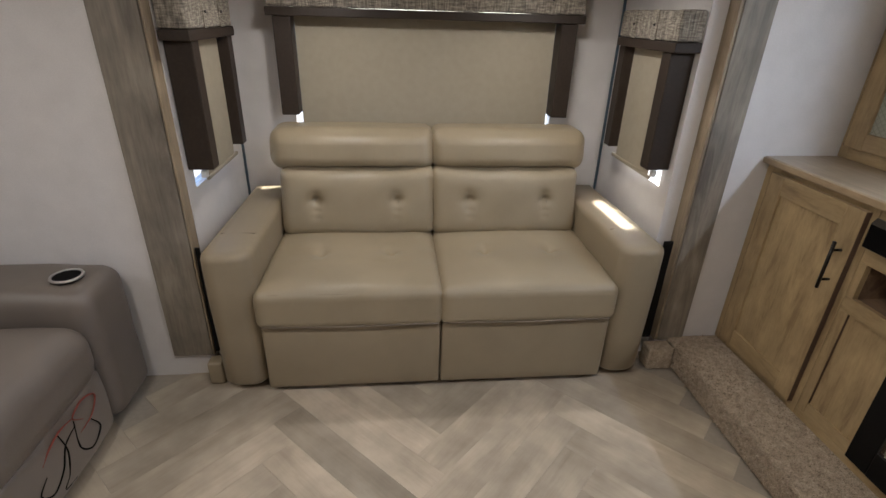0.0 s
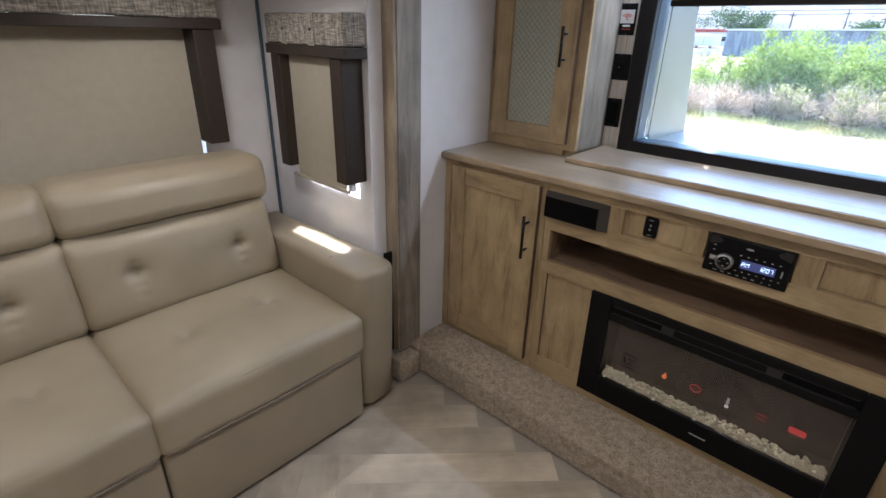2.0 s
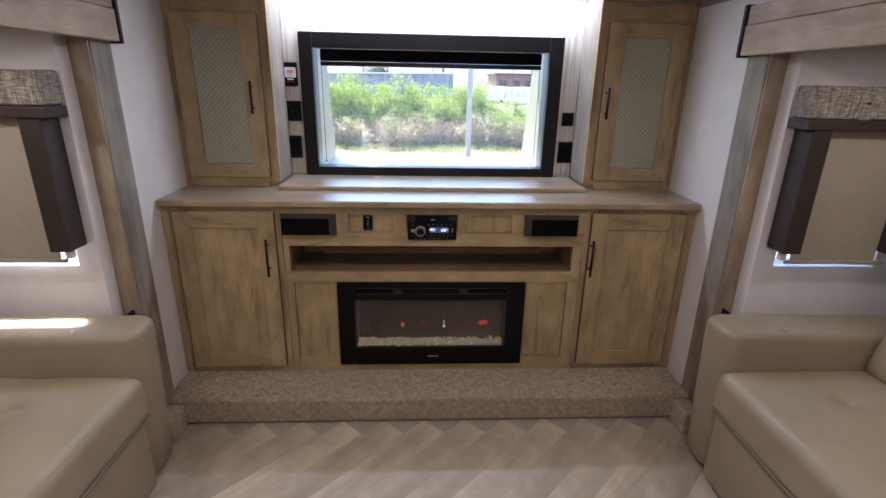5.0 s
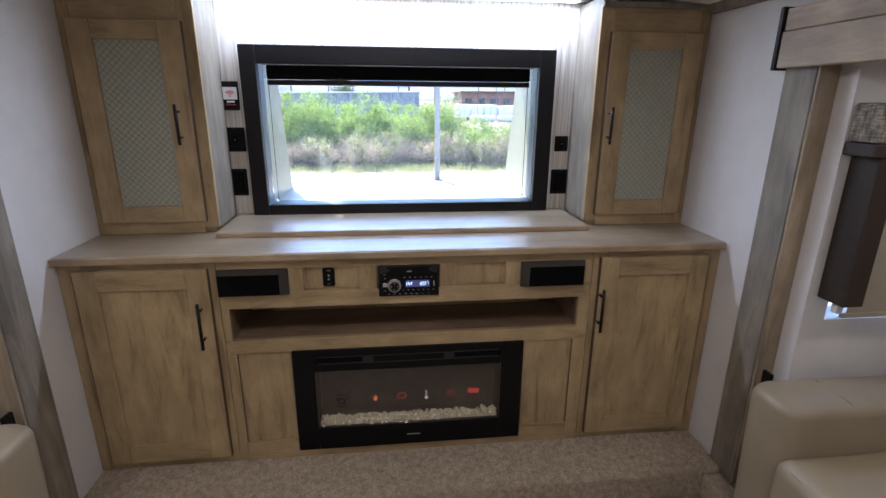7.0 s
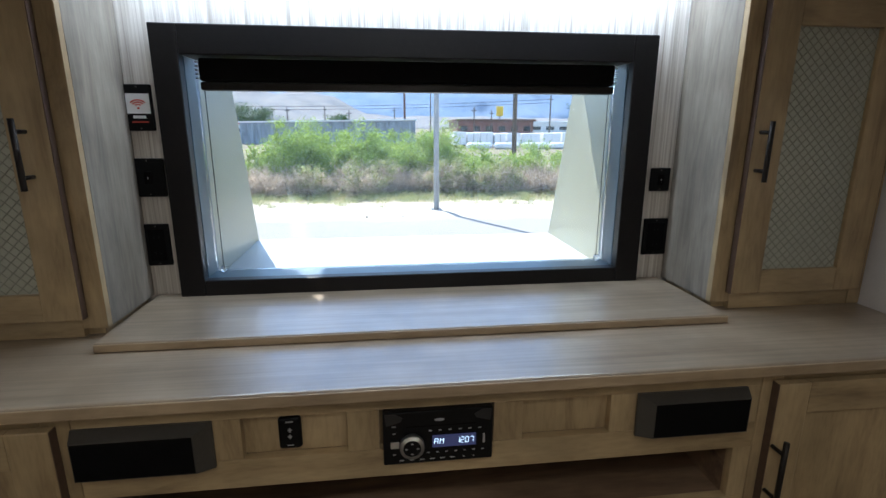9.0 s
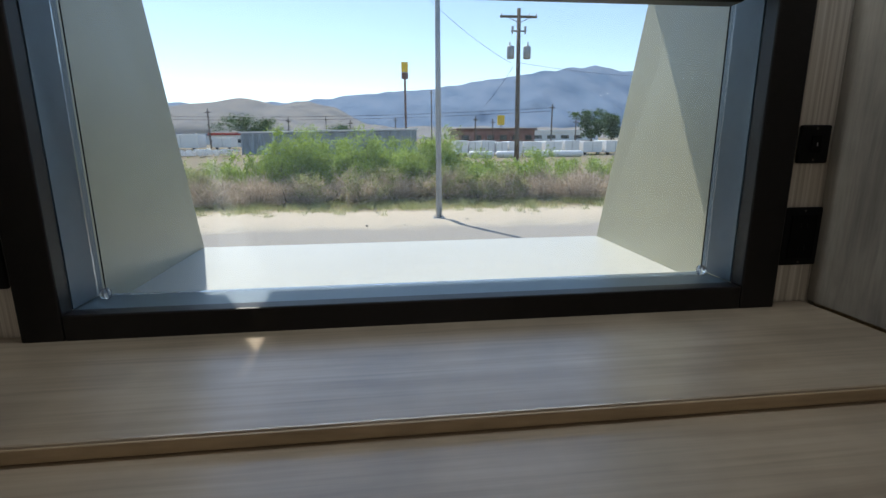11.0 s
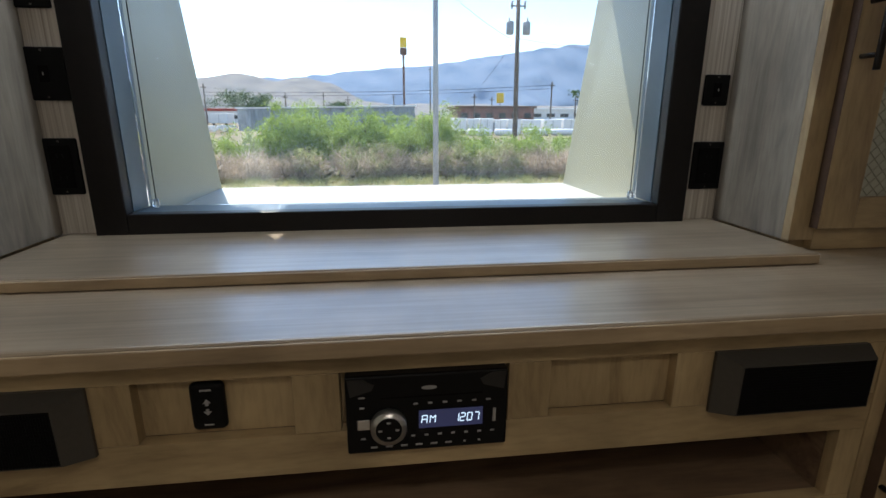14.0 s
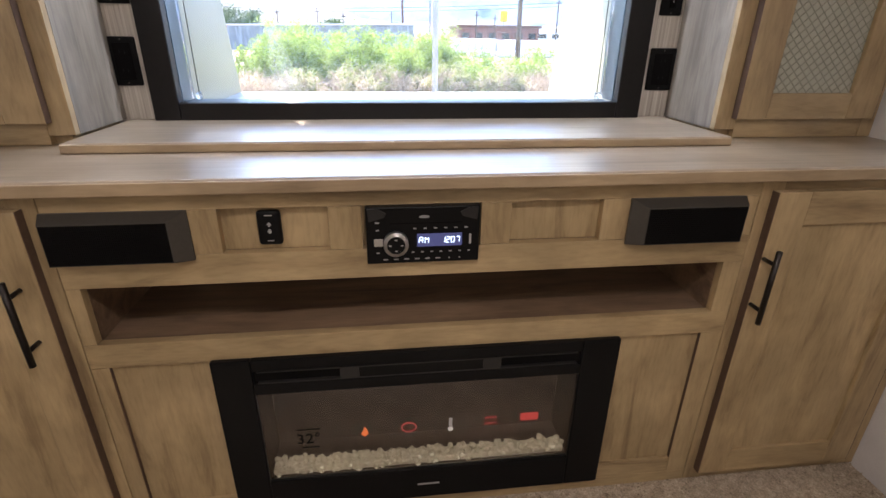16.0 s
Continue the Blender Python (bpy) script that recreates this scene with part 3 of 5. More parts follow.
struct("countertop", box((-0.026, -HW + 0.001, CT - 0.0265), (XW - 0.001, HW - 0.001, CT), 0.006, None, 3), counter_m, "pale wood-look laminate countertop", "countertop")
struct("counter_edge", box((-0.031, -HW + 0.002, CT - 0.026), (-0.0265, HW - 0.002, CT - 0.003), 0.002), edge_m, "tan edge band of the countertop", "edge band")
bm = box((0.190, -0.725, CT + 0.0005), (XW - 0.002, 0.725, CT + 0.0205), 0.003)
struct("raised_shelf", bm, counter_m, "low raised shelf of wood-look laminate below the window", "shelf")
struct("shelf_edge", box((0.186, -0.724, CT + 0.001), (0.1897, 0.724, CT + 0.018), 0.0015), edge_m, "tan edge band of the raised shelf", "edge band")

# upper cabinets
for s in (1, -1):
    uc = thing("upper_cabinet", (0.4, s * 0.95, CT), "oak-look upper cabinet with lattice glass door", "cabinet", "upper cabinets")
    yi = s * 0.737
    part("body", box((0.297, s * 0.755, CT + 0.0006), (XW - 0.003, s * (HW - 0.002), EAVE - 0.0)), oak_v, uc)
    part("side_panel", box((0.297, yi, CT + 0.021), (XW - 0.003, s * 0.754, EAVE + 0.03)), grey_oak, uc, "greyed oak side panel")
    part("face_stile", box((0.278, yi, CT + 0.021), (0.2965, s * 0.79, EAVE + 0.02), 0.001), oak_v, uc)
    part("face_stile", box((0.278, s * 1.14, CT + 0.0006), (0.2965, s * (HW - 0.002), EAVE - 0.005), 0.001), oak_v, uc)
    part("face_rail", box((0.279, s * 0.791, CT + 0.0006), (0.2965, s * 1.139, CT + 0.05), 0.001), oak_h, uc)
    part("face_rail", box((0.279, s * 0.791, 1.70), (0.2965, s * 1.139, EAVE + 0.005), 0.001), oak_h, uc)
    a, b = sorted((s * 0.777, s * 1.148))
    z0, z1, x, st, ra = 1.013, 1.722, 0.2565, 0.078, 0.062
    dr = shaker_door(uc, a, b, z0, z1, x, st, ra, frost_m, panel_back=0.012)
    bm = bmesh.new()
    g0, g1, h0, h1 = a + st, b - st, z0 + ra, z1 - ra
    step = 0.0235
    k = -int((h1 - h0) / step) - 2
    while k * step < (g1 - g0) + (h1 - h0):
        for sg in (1, -1):
            pts = []
            c = k * step
            t0, t1 = max(0, -c), min(h1 - h0, (g1 - g0) - c)
            if t1 - t0 > 0.004:
                ya, yb = c + t0, c + t1
                if sg < 0:
                    ya, yb = (g1 - g0) - ya, (g1 - g0) - yb
                tube([(x + 0.0115, g0 + ya, h0 + t0), (x + 0.0115, g0 + yb, h0 + t1)], 0.0013, bm, 4)
        k += 1
    part("lattice", bm, lattice_m, dr, "fine diamond lattice on frosted glass", kind="stuff")
    bar_handle(dr, x, s * 0.806 + 0.013, 1.305, 1.446)
    struct("cabinet_crown", box((0.262, s * 0.737, EAVE - 0.008), (0.2775, s * (HW - 0.036), EAVE + 0.012), 0.003), grey_oak, "wood moulding over the upper cabinet", "moulding")
led = thing("led_strip", (0.45, 0, 1.85), "cool white LED strip over the end wall", "light strip")
part("strip", box((0.425, -0.70, 1.850), (0.455, 0.70, 1.856)), led_m, led)
# ceiling puck lights, assumed and out of view
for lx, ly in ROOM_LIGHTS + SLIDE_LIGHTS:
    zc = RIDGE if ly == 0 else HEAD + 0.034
    cl = thing("ceiling_light", (lx, ly, zc), "assumed round flush ceiling light, out of view", "ceiling light", "ceiling lights")
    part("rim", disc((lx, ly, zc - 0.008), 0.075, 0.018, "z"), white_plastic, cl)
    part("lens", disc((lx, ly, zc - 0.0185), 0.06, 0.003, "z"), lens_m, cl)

# speakers
for ya, yb in ((0.434, 0.674), (-0.640, -0.398)):
    sp = thing("speaker", (0, (ya + yb) / 2, 0.812), "black mesh speaker in a grey slanted frame", "speaker", "cabinet speakers")
    z0, z1 = 0.808, 0.904
    bm = bmesh.new()
    da, db = (1.0, 0.25) if ya > 0 else (0.25, 1.0)          # the bevel is widest towards the radio
    rim = [[bm.verts.new(p) for p in ((x, ya + d * da, z0 + e * 0.4), (x, yb - d * db, z0 + e * 0.4), (x, yb - d * db, z1 - e), (x, ya + d * da, z1 - e))] for x, d, e in ((-0.0005, 0, 0), (-0.006, 0, 0), (-0.027, 0.026, 0.013), (-0.027, 0.0285, 0.0155), (-0.023, 0.0300, 0.0165))]
    for p, q in zip(rim, rim[1:]):
        for i in range(4):
            bm.faces.new((p[i], p[(i + 1) % 4], q[(i + 1) % 4], q[i]))
    bm.faces.new(rim[0])
    bm.faces.new(rim[-1])
    part("frame", bm, speaker_frame_m, sp, "grey slanted frame")
    bm = bmesh.new()
    ny, nz = 60, 17
    gy0, gy1, g0, g1 = ya + 0.0275 * da, yb - 0.0275 * db, z0 + 0.0062, z1 - 0.0150
    for i in range(ny):
        yy = gy0 + (gy1 - gy0) * (i + 0.5) / ny
        tube([(-0.0262, yy, g0), (-0.0262, yy, g1)], 0.0011, bm, 4)
    for j in range(nz):
        zz = g0 + (g1 - g0) * (j + 0.5) / nz
        tube([(-0.0262, gy0, zz), (-0.0262, gy1, zz)], 0.0011, bm, 4)
    part("grille", bm, matte_black, sp, "black mesh grille", kind="stuff")
    part("cloth", box((-0.0258, gy0 - 0.001, g0 - 0.001), (-0.0235, gy1 + 0.001, g1 + 0.001)), matte_black, sp)

# control plate in the recess
kp = thing("control_plate", (0.0, 0.287, 0.824), "black awning control plate with two arrow buttons", "switch plate")
part("plate", pillow((0.004, 0.261, 0.823), (0.0185, 0.314, 0.9005), 0.012, 3), black_m, kp, "", True)
for z, up in ((0.870, 1), (0.856, -1)):
    bm = prism([(0.287 - 0.0048, z - up * 0.001), (0.287 + 0.0048, z - up * 0.001), (0.287, z + up * 0.0045)], "x", 0.0028, 0.0045)
    part("arrow_mark", bm, pale_print, kp)
    part("arrow_stem", box((0.0028, 0.2852, z - up * 0.001), (0.0045, 0.2888, z - up * 0.0045)), pale_print, kp)
part("caption_bar", box((0.0028, 0.280, 0.8865), (0.0045, 0.294, 0.8885)), pale_print, kp)
part("caption_bar", box((0.0028, 0.281, 0.837), (0.0045, 0.293, 0.8385)), pale_print, kp)

kp.location.y += 0.010

# radio
rd = thing("car_radio", (0, 0.016, 0.795), "black car-style radio with silver dial and lit display", "radio")
ry0, ry1, rz0, rz1 = -0.094, 0.121, 0.797, 0.911
bm = box((-0.018, ry0, rz0), (0.0006, ry1, rz1), 0.003)
part("fascia", bm, black_m, rd)
part("bevel", prism([(ry1 - 0.006, rz1 - 0.028), (ry1 - 0.003, rz1 - 0.003), (ry1 - 0.022, rz1 - 0.003), (ry1 - 0.038, rz1 - 0.012), (ry1 - 0.034, rz1 - 0.02)], "x", -0.0195, -0.0175), dark_frame_m, rd)
part("bevel", prism([(ry0 + 0.006, rz1 - 0.028), (ry0 + 0.003, rz1 - 0.003), (ry0 + 0.022, rz1 - 0.003), (ry0 + 0.038, rz1 - 0.012), (ry0 + 0.034, rz1 - 0.02)], "x", -0.0195, -0.0175), dark_frame_m, rd)
part("brand_badge", prism([(0.010 * math.cos(a * math.tau / 16) + 0.012, 0.891 + 0.0028 * math.sin(a * math.tau / 16)) for a in range(16)], "x", -0.0190, -0.0176), pale_print, rd)
part("disc_slot", box((-0.0184, ry0 + 0.035, 0.8775), (-0.0178, ry1 - 0.045, 0.8795)), matte_black, rd)
ky, kz = 0.066, 0.840
knob = part("dial", disc((-0.024, ky, kz), 0.0235, 0.014, "x", None, 32), silver_m, rd, "silver ring dial", True)
part("dial_face", disc((-0.0318, ky, kz), 0.0170, 0.002, "x", None, 28), black_m, knob)
for dy, dz in ((0.011, 0), (-0.011, 0), (0, 0.011), (0, -0.011)):
    part("dial_mark", box((-0.0334, ky + dy - 0.0024, kz + dz - 0.0012), (-0.0327, ky + dy + 0.0024, kz + dz + 0.0012)), pale_print, knob)
part("source_key", box((-0.0205, 0.090, 0.834), (-0.0178, 0.107, 0.849), 0.0015), silver_m, rd, "silver key")
part("display", box((-0.0192, -0.060, 0.831), (-0.0178, 0.026, 0.857)), display_m, rd, "lit blue display")
SEGS = {"a": ((0, 1), (1, 1)), "b": ((1, 1), (1, 0.5)), "c": ((1, 0.5), (1, 0)), "d": ((0, 0), (1, 0)), "e": ((0, 0.5), (0, 0)), "f": ((0, 1), (0, 0.5)), "g": ((0, 0.5), (1, 0.5)), "m": ((0, 1), (0.5, 0.6)), "n": ((0.5, 0.6), (1, 1))}


def segments(name, lit, y, z, w, h):
    """One character of the display from lit bars, leaning a little."""
    bm = bmesh.new()
    for q in lit:
        pts = []
        for u, v in SEGS[q]:
            pts.append((-0.0196, y - w * u - 0.10 * h * v, z + h * v))
        d = (Vector(pts[1]) - Vector(pts[0])) * 0.08
        tube([Vector(pts[0]) + d, Vector(pts[1]) - d], 0.00075, bm, 5)
    part(name, bm, digits_m, rd)


for lit, y in (("efabcg", 0.0225), ("efmnbc", 0.0115)):
    segments("display_letter", lit, y, 0.8385, 0.0068, 0.0115)
for lit, y in (("bc", -0.0205), ("abged", -0.0290), ("abcdef", -0.0385), ("abc", -0.0480)):
    segments("display_digit", lit, y, 0.8385, 0.0062, 0.0115)
part("usb_slot", box((-0.0192, -0.078, 0.834), (-0.0178, -0.074, 0.854)), pale_print, rd)
for y, z, w in [(0.100, 0.866, 0.006), (0.100, 0.881, 0.008), (0.100, 0.820, 0.006)] + [(0.030 - 0.0195 * i, 0.868, 0.006) for i in range(6)] + [(0.034 - 0.018 * i, 0.820, 0.005) for i in range(7)] + [(0.086 - 0.020 * i, 0.806, 0.009) for i in range(6)] + [(-0.036 - 0.02 * i, 0.806, 0.003) for i in range(2)]:
    part("button_mark", box((-0.0190, y - w / 2, z - 0.0011), (-0.0178, y + w / 2, z + 0.0011)), pale_print, rd)

rd.location += Vector((0.004, 0, -0.008))

# fireplace
fp = thing("electric_fireplace", (0, 0.01, 0.15), "black framed electric fireplace with white crystals", "fireplace")
fy0, fy1, fz0, fz1 = -0.424, 0.446, 0.157, 0.584
gy0, gy1, gz0, gz1 = -0.338, 0.368, 0.250, 0.497
part("frame_side", box((-0.014, gy1, fz0), (0.0004, fy1, fz1), 0.003), black_m, fp)
part("frame_side", box((-0.014, fy0, fz0), (0.0004, gy0, fz1), 0.003), black_m, fp)
part("frame_bottom", box((-0.0138, gy0 + 0.0003, fz0), (0.0004, gy1 - 0.0003, gz0), 0.002), black_m, fp)
part("frame_top", box((-0.0138, gy0 + 0.0003, 0.557), (0.0004, gy1 - 0.0003, fz1), 0.002), black_m, fp)
part("lower_bar", box((-0.0138, gy0 + 0.0003, gz1), (0.0004, gy1 - 0.0003, 0.524), 0.002), black_m, fp)
part("vent_strip", box((-0.006, gy0 + 0.0003, 0.5245), (0.0004, gy1 - 0.0003, 0.5565)), matte_black, fp)
part("vent_bridge", box((-0.0125, -0.150, 0.5245), (-0.0062, 0.19, 0.5565), 0.001), black_m, fp)
for y in (0.170, -0.135):
    part("clip", box((-0.0135, y - 0.02, 0.528), (-0.0127, y + 0.02, 0.553)), dark_frame_m, fp)
for z in (0.527, 0.5545):
    part("bright_line", box((-0.0142, gy0 + 0.01, z - 0.0012), (-0.0062, gy1 - 0.01, z + 0.0012)), dark_frame_m, fp)
bm = bmesh.new()
box((0.11, gy0, gz0 - 0.02), (0.12, gy1, gz1 + 0.02), 0, bm)
box((0.0008, gy0 - 0.01, gz0 - 0.02), (0.11, gy0 - 0.001, gz1 + 0.02), 0, bm)
box((0.0008, gy1 + 0.001, gz0 - 0.02), (0.11, gy1 + 0.01, gz1 + 0.02), 0, bm)
box((0.0008, gy0, gz1 + 0.001), (0.11, gy1, gz1 + 0.02), 0, bm)
box((0.0008, gy0, gz0 - 0.02), (0.11, gy1, gz0 - 0.001), 0, bm)
part("firebox", bm, firebox_m, fp, "dark firebox")
gl = part("glass", box((-0.0045, gy0 + 0.0005, gz0 + 0.0005), (-0.0015, gy1 - 0.0005, gz1 - 0.0005)), glass_mat("fire_glass", (0.55, 0.5, 0.45)), fp, "smoked glass front")
gl.visible_shadow = False
bm = bmesh.new()
rnd = random.Random(11)
for i in range(620):
    yy = gy0 + 0.012 + (gy1 - gy0 - 0.024) * rnd.random()
    xx = rnd.uniform(0.004, 0.028)
    r = rnd.uniform(0.0055, 0.0105)
    m4 = Matrix.LocRotScale((xx, yy, gz0 + 0.002 + rnd.random() * 0.030), Euler((rnd.random() * 6, rnd.random() * 6, rnd.random() * 6)), (r, r * rnd.uniform(0.6, 1.0), r * rnd.uniform(0.7, 1.2)))
    bmesh.ops.create_icosphere(bm, subdivisions=1, radius=1, matrix=m4)
part("crystal_bed", box((0.004, gy0 + 0.006, gz0 - 0.0008), (0.035, gy1 - 0.006, gz0 + 0.018), 0.004), crystal_m, fp)
part("crystals", bm, crystal_m, fp, "white glass crystals", kind="stuff")
zi = 0.372
text_part("temperature_print", "32°", 0.040, facing(-0.0052, 0.272, zi - 0.012), ink_m, fp, 0.0004)
for z, w in ((zi + 0.016, 0.05), (zi - 0.036, 0.04)):
    part("print_bar", box((-0.0054, 0.27 - w / 2, z - 0.0014), (-0.0047, 0.27 + w / 2, z + 0.0014)), ink_m, fp)
part("flame_icon", prism([(0.148, zi - 0.018), (0.139, zi - 0.008), (0.143, zi + 0.003), (0.147, zi + 0.012), (0.150, zi + 0.002), (0.157, zi - 0.008)], "x", -0.0054, -0.0047), ember_m, fp)
bm = tube([(-0.005, 0.048 + 0.0165 * math.cos(a * math.tau / 24), zi + 0.0125 * math.sin(a * math.tau / 24)) for a in range(24)], 0.0017, None, 6, True)
part("ring_icon", bm, red_m, fp)
part("thermometer_icon", pillow((-0.0054, -0.052, zi - 0.014), (-0.0047, -0.044, zi + 0.018), 0.0003, 2), pale_print, fp)
bm = disc((-0.0051, -0.048, zi - 0.014), 0.0062, 0.0008, "x")
part("thermometer_bulb", bm, white_plastic, fp)
for z in (zi - 0.006, zi + 0.010):
    bm = bmesh.new()
    for i in range(8):
        ya = -0.128 - 0.0035 * i
        tube([(-0.005, ya, z + (0.0024 if i % 2 else -0.0024)), (-0.005, ya - 0.0035, z + (-0.0024 if i % 2 else 0.0024))], 0.0012, bm, 5)
    part("heat_wave_icon", bm, red_m, fp)
part("heater_icon", box((-0.0054, -0.255, zi - 0.006), (-0.0047, -0.212, zi + 0.016), 0.0002), red_m, fp)
part("brand_bar", box((-0.0146, -0.022, 0.199), (-0.0139, 0.030, 0.204)), pale_print, fp)

# ---- end window ----
win = tagged(new("window_1"), "wide end window in a dark surround with a raised black shade", "window", kind="structure")
win.location = (XW, 0, 1.0)
BASE[win.name] = Vector((XW, 0, 1.0))
FY0, FY1, FZ0, FZ1 = -0.641, 0.656, CT + 0.0195, 1.673
IY0, IY1, IZ0, IZ1 = -0.572, 0.592, 1.028, 1.602
xf = 0.482
part("surround_side", box((xf, IY1, FZ0), (XW - 0.0005, FY1, FZ1), 0.003), frame_m, win)
part("surround_side", box((xf, FY0, FZ0), (XW - 0.0005, IY0, FZ1), 0.003), frame_m, win)
part("surround_top", box((xf + 0.0003, IY0 + 0.0003, IZ1), (XW - 0.0005, IY1 - 0.0003, FZ1), 0.003), frame_m, win)
part("surround_bottom", box((xf + 0.0003, IY0 + 0.0003, FZ0), (XW - 0.0005, IY1 - 0.0003, IZ0), 0.003), frame_m, win)
for y0, y1 in ((IY1 - 0.001, IY1 + 0.006), (IY0 - 0.006, IY0 + 0.001)):
    part("jamb", box((XW, y0, IZ0), (XW + 0.09, y1, IZ1)), alu_m, win, "aluminium jamb coloured dark and bluish for shade")
part("sill", box((XW, IY0 - 0.004, WZ0 + 0.001), (XW + 0.09, IY1 + 0.004, IZ0 - 0.003)), alu_m, win, "aluminium sill coloured dark and bluish for shade")
part("lintel", box((XW, IY0, IZ1 + 0.001), (XW + 0.09, IY1, IZ1 + 0.012)), frame_m, win)
gp = part("pane", box((XW + 0.070, IY0 + 0.0015, IZ0 + 0.0005), (XW + 0.074, IY1 - 0.0015, IZ1 - 0.0005)), pane_m, win)
gp.visible_shadow = False
for y in (IY1 - 0.026, IY0 + 0.026):
    part("cord", tube([(XW + 0.052, y, IZ1 - 0.05), (XW + 0.052, y, IZ0 + 0.012)], 0.0012, None, 6), black_m, win)
    part("cord_clip", disc((XW + 0.050, y, IZ0 + 0.010), 0.010, 0.010, "y"), clear_m, win, "clear cord clip", True)
bl = thing("roller_shade", (XW + 0.03, 0, 1.58), "black pleated shade drawn up at the window head", "shade")
part("cassette", box((XW + 0.006, IY0 + 0.030, 1.545), (XW + 0.050, IY1 - 0.030, 1.600), 0.006), matte_black, bl)
part("bottom_rail", box((XW + 0.008, IY0 + 0.030, 1.522), (XW + 0.046, IY1 - 0.030, 1.543), 0.005), bronze_m, bl, "dark glossy bottom rail")
for y in (IY1 - 0.030, IY0 + 0.010):
    for k in range(5):
        part("bracket_ring", disc((XW + 0.03, y + 0.010, 1.552 + k * 0.010), 0.006, 0.004, "z", None, 10), silver_m, bl)

# wall plates
WP = [("wifi_plate", 0.675, 0.742, 1.421, 1.534, "black wall plate with a wireless signal label"), ("switch_plate", 0.668, 0.748, 1.254, 1.353, "black plastic switch plate"), ("wall_outlet", 0.676, 0.741, 1.068, 1.182, "black plastic wall power outlet"), ("antenna_switch", -0.729, -0.668, 1.250, 1.318, "small black switch plate"), ("wall_outlet", -0.738, -0.662, 1.058, 1.169, "black plastic wall power outlet")]
for nm, y0, y1, z0, z1, lab in WP:
    w = thing(nm, (XW, (y0 + y1) / 2, z0), lab, "wall plate")
    part("plate", pillow((XW - 0.009, y0, z0), (XW - 0.0005, y1, z1), 0.004, 3), black_m, w, "", True)
    yc, zc = (y0 + y1) / 2, (z0 + z1) / 2
    if nm == "wifi_plate":
        part("label", box((XW - 0.0098, y0 + 0.006, zc - 0.014), (XW - 0.0085, y1 - 0.006, zc + 0.034)), white_plastic, w, "white label")
        for r in (0.006, 0.0115, 0.017):
            pts = [(XW - 0.0102, yc + r * 1.25 * math.sin(a), zc + 0.002 + r * math.cos(a)) for a in np.linspace(-0.95, 0.95, 9)]
            part("signal_arc", tube(pts, 0.0017, None, 5), red_print, w)
        part("signal_dot", disc((XW - 0.0100, yc, zc - 0.001), 0.003, 0.001, "x", None, 10), red_print, w)
        part("caption_bar", box((XW - 0.0096, yc - 0.015, zc - 0.026), (XW - 0.0088, yc + 0.015, zc - 0.019)), white_plastic, w)
        part("caption_bar", box((XW - 0.0096, yc - 0.019, zc - 0.036), (XW - 0.0088, yc + 0.019, zc - 0.033)), red_print, w)
    elif "outlet" in nm:
        part("insert", box((XW - 0.0115, y0 + 0.012, z0 + 0.014), (XW - 0.0088, y1 - 0.012, z1 - 0.014), 0.001), matte_black, w)
        for dz in (-0.022, 0.022):
            for dy in (-0.006, 0.006):
                part("slot", box((XW - 0.0118, yc + dy - 0.001, zc + dz - 0.004), (XW - 0.0113, yc + dy + 0.001, zc + dz + 0.004)), black_m, w)
    else:
        part("rocker", box((XW - 0.0135, yc - 0.009, zc - 0.016), (XW - 0.0085, yc + 0.009, zc + 0.016), 0.002), matte_black, w)
        part("indicator", box((XW - 0.0140, yc - 0.001, zc - 0.003), (XW - 0.0134, yc + 0.001, zc + 0.003)), pale_print, w)
    for z in (z0 + 0.006, z1 - 0.006):
        part("screw", disc((XW - 0.0093, yc, z), 0.0022, 0.001, "x", None, 8), speaker_frame_m, w)


# ---- slide-out furniture: built on the north side and turned half round for the south side ----
def opposite(ob, base):
    return copy_thing(ob, pose(2 * XC - base[0], -base[1], base[2], 0, 0, 180))


def sofa_arm(x0, x1, y0, y1, z0, z1):
    """An upholstered arm: flat on top, its front corners rounded in plan, a soft edge all round the top."""
    rr, plan = 0.068, []
    for cx, a0 in ((x0 + rr, 180), (x1 - rr, 270)):
        plan += [(cx + rr * math.cos(radians(a0 + 10 * k)), y0 + rr + rr * math.sin(radians(a0 + 10 * k))) for k in range(10)]
    plan += [(x1, y1 - 0.25), (x1, y1), (x0, y1), (x0, y1 - 0.25)]
    mx, my = (x0 + x1) / 2, (y0 + y1) / 2
    levels = [(z0, 0.012), (z0 + 0.02, 0.0), (0.25, 0.0), (0.45, -0.002), (z1 - 0.026, 0.0), (z1 - 0.012, 0.004), (z1 - 0.004, 0.011), (z1, 0.022), (z1 + 0.004, 0.05)]
    bm = bmesh.new()
    rings = []
    for z, inset in levels:
        kx, ky = 1 - 2 * inset / (x1 - x0), 1 - 2 * inset / (y1 - y0)
        ring = []
        for x, y in plan:
            p = Vector((mx + (x - mx) * kx, my + (y - my) * ky, z))
            p += 0.0025 * Vector(noise.noise_vector(p * 9.0))
            p.y += 0.02 * (1 - (z - z0) / (z1 - z0)) * max(0, 1 - (p.y - y0) / 0.3)
            p.z -= 0.012 * max(0, (p.y - y0) / 0.8) if z > 0.5 else 0
            ring.append(bm.verts.new(p))
        rings.append(ring)
    n = len(plan)
    for a, b in zip(rings, rings[1:]):
        for i in range(n):
            bm.faces.new((a[i], a[(i + 1) % n], b[(i + 1) % n], b[i]))
    bm.faces.new(rings[0])
    bm.faces.new(rings[-1])
    return bm


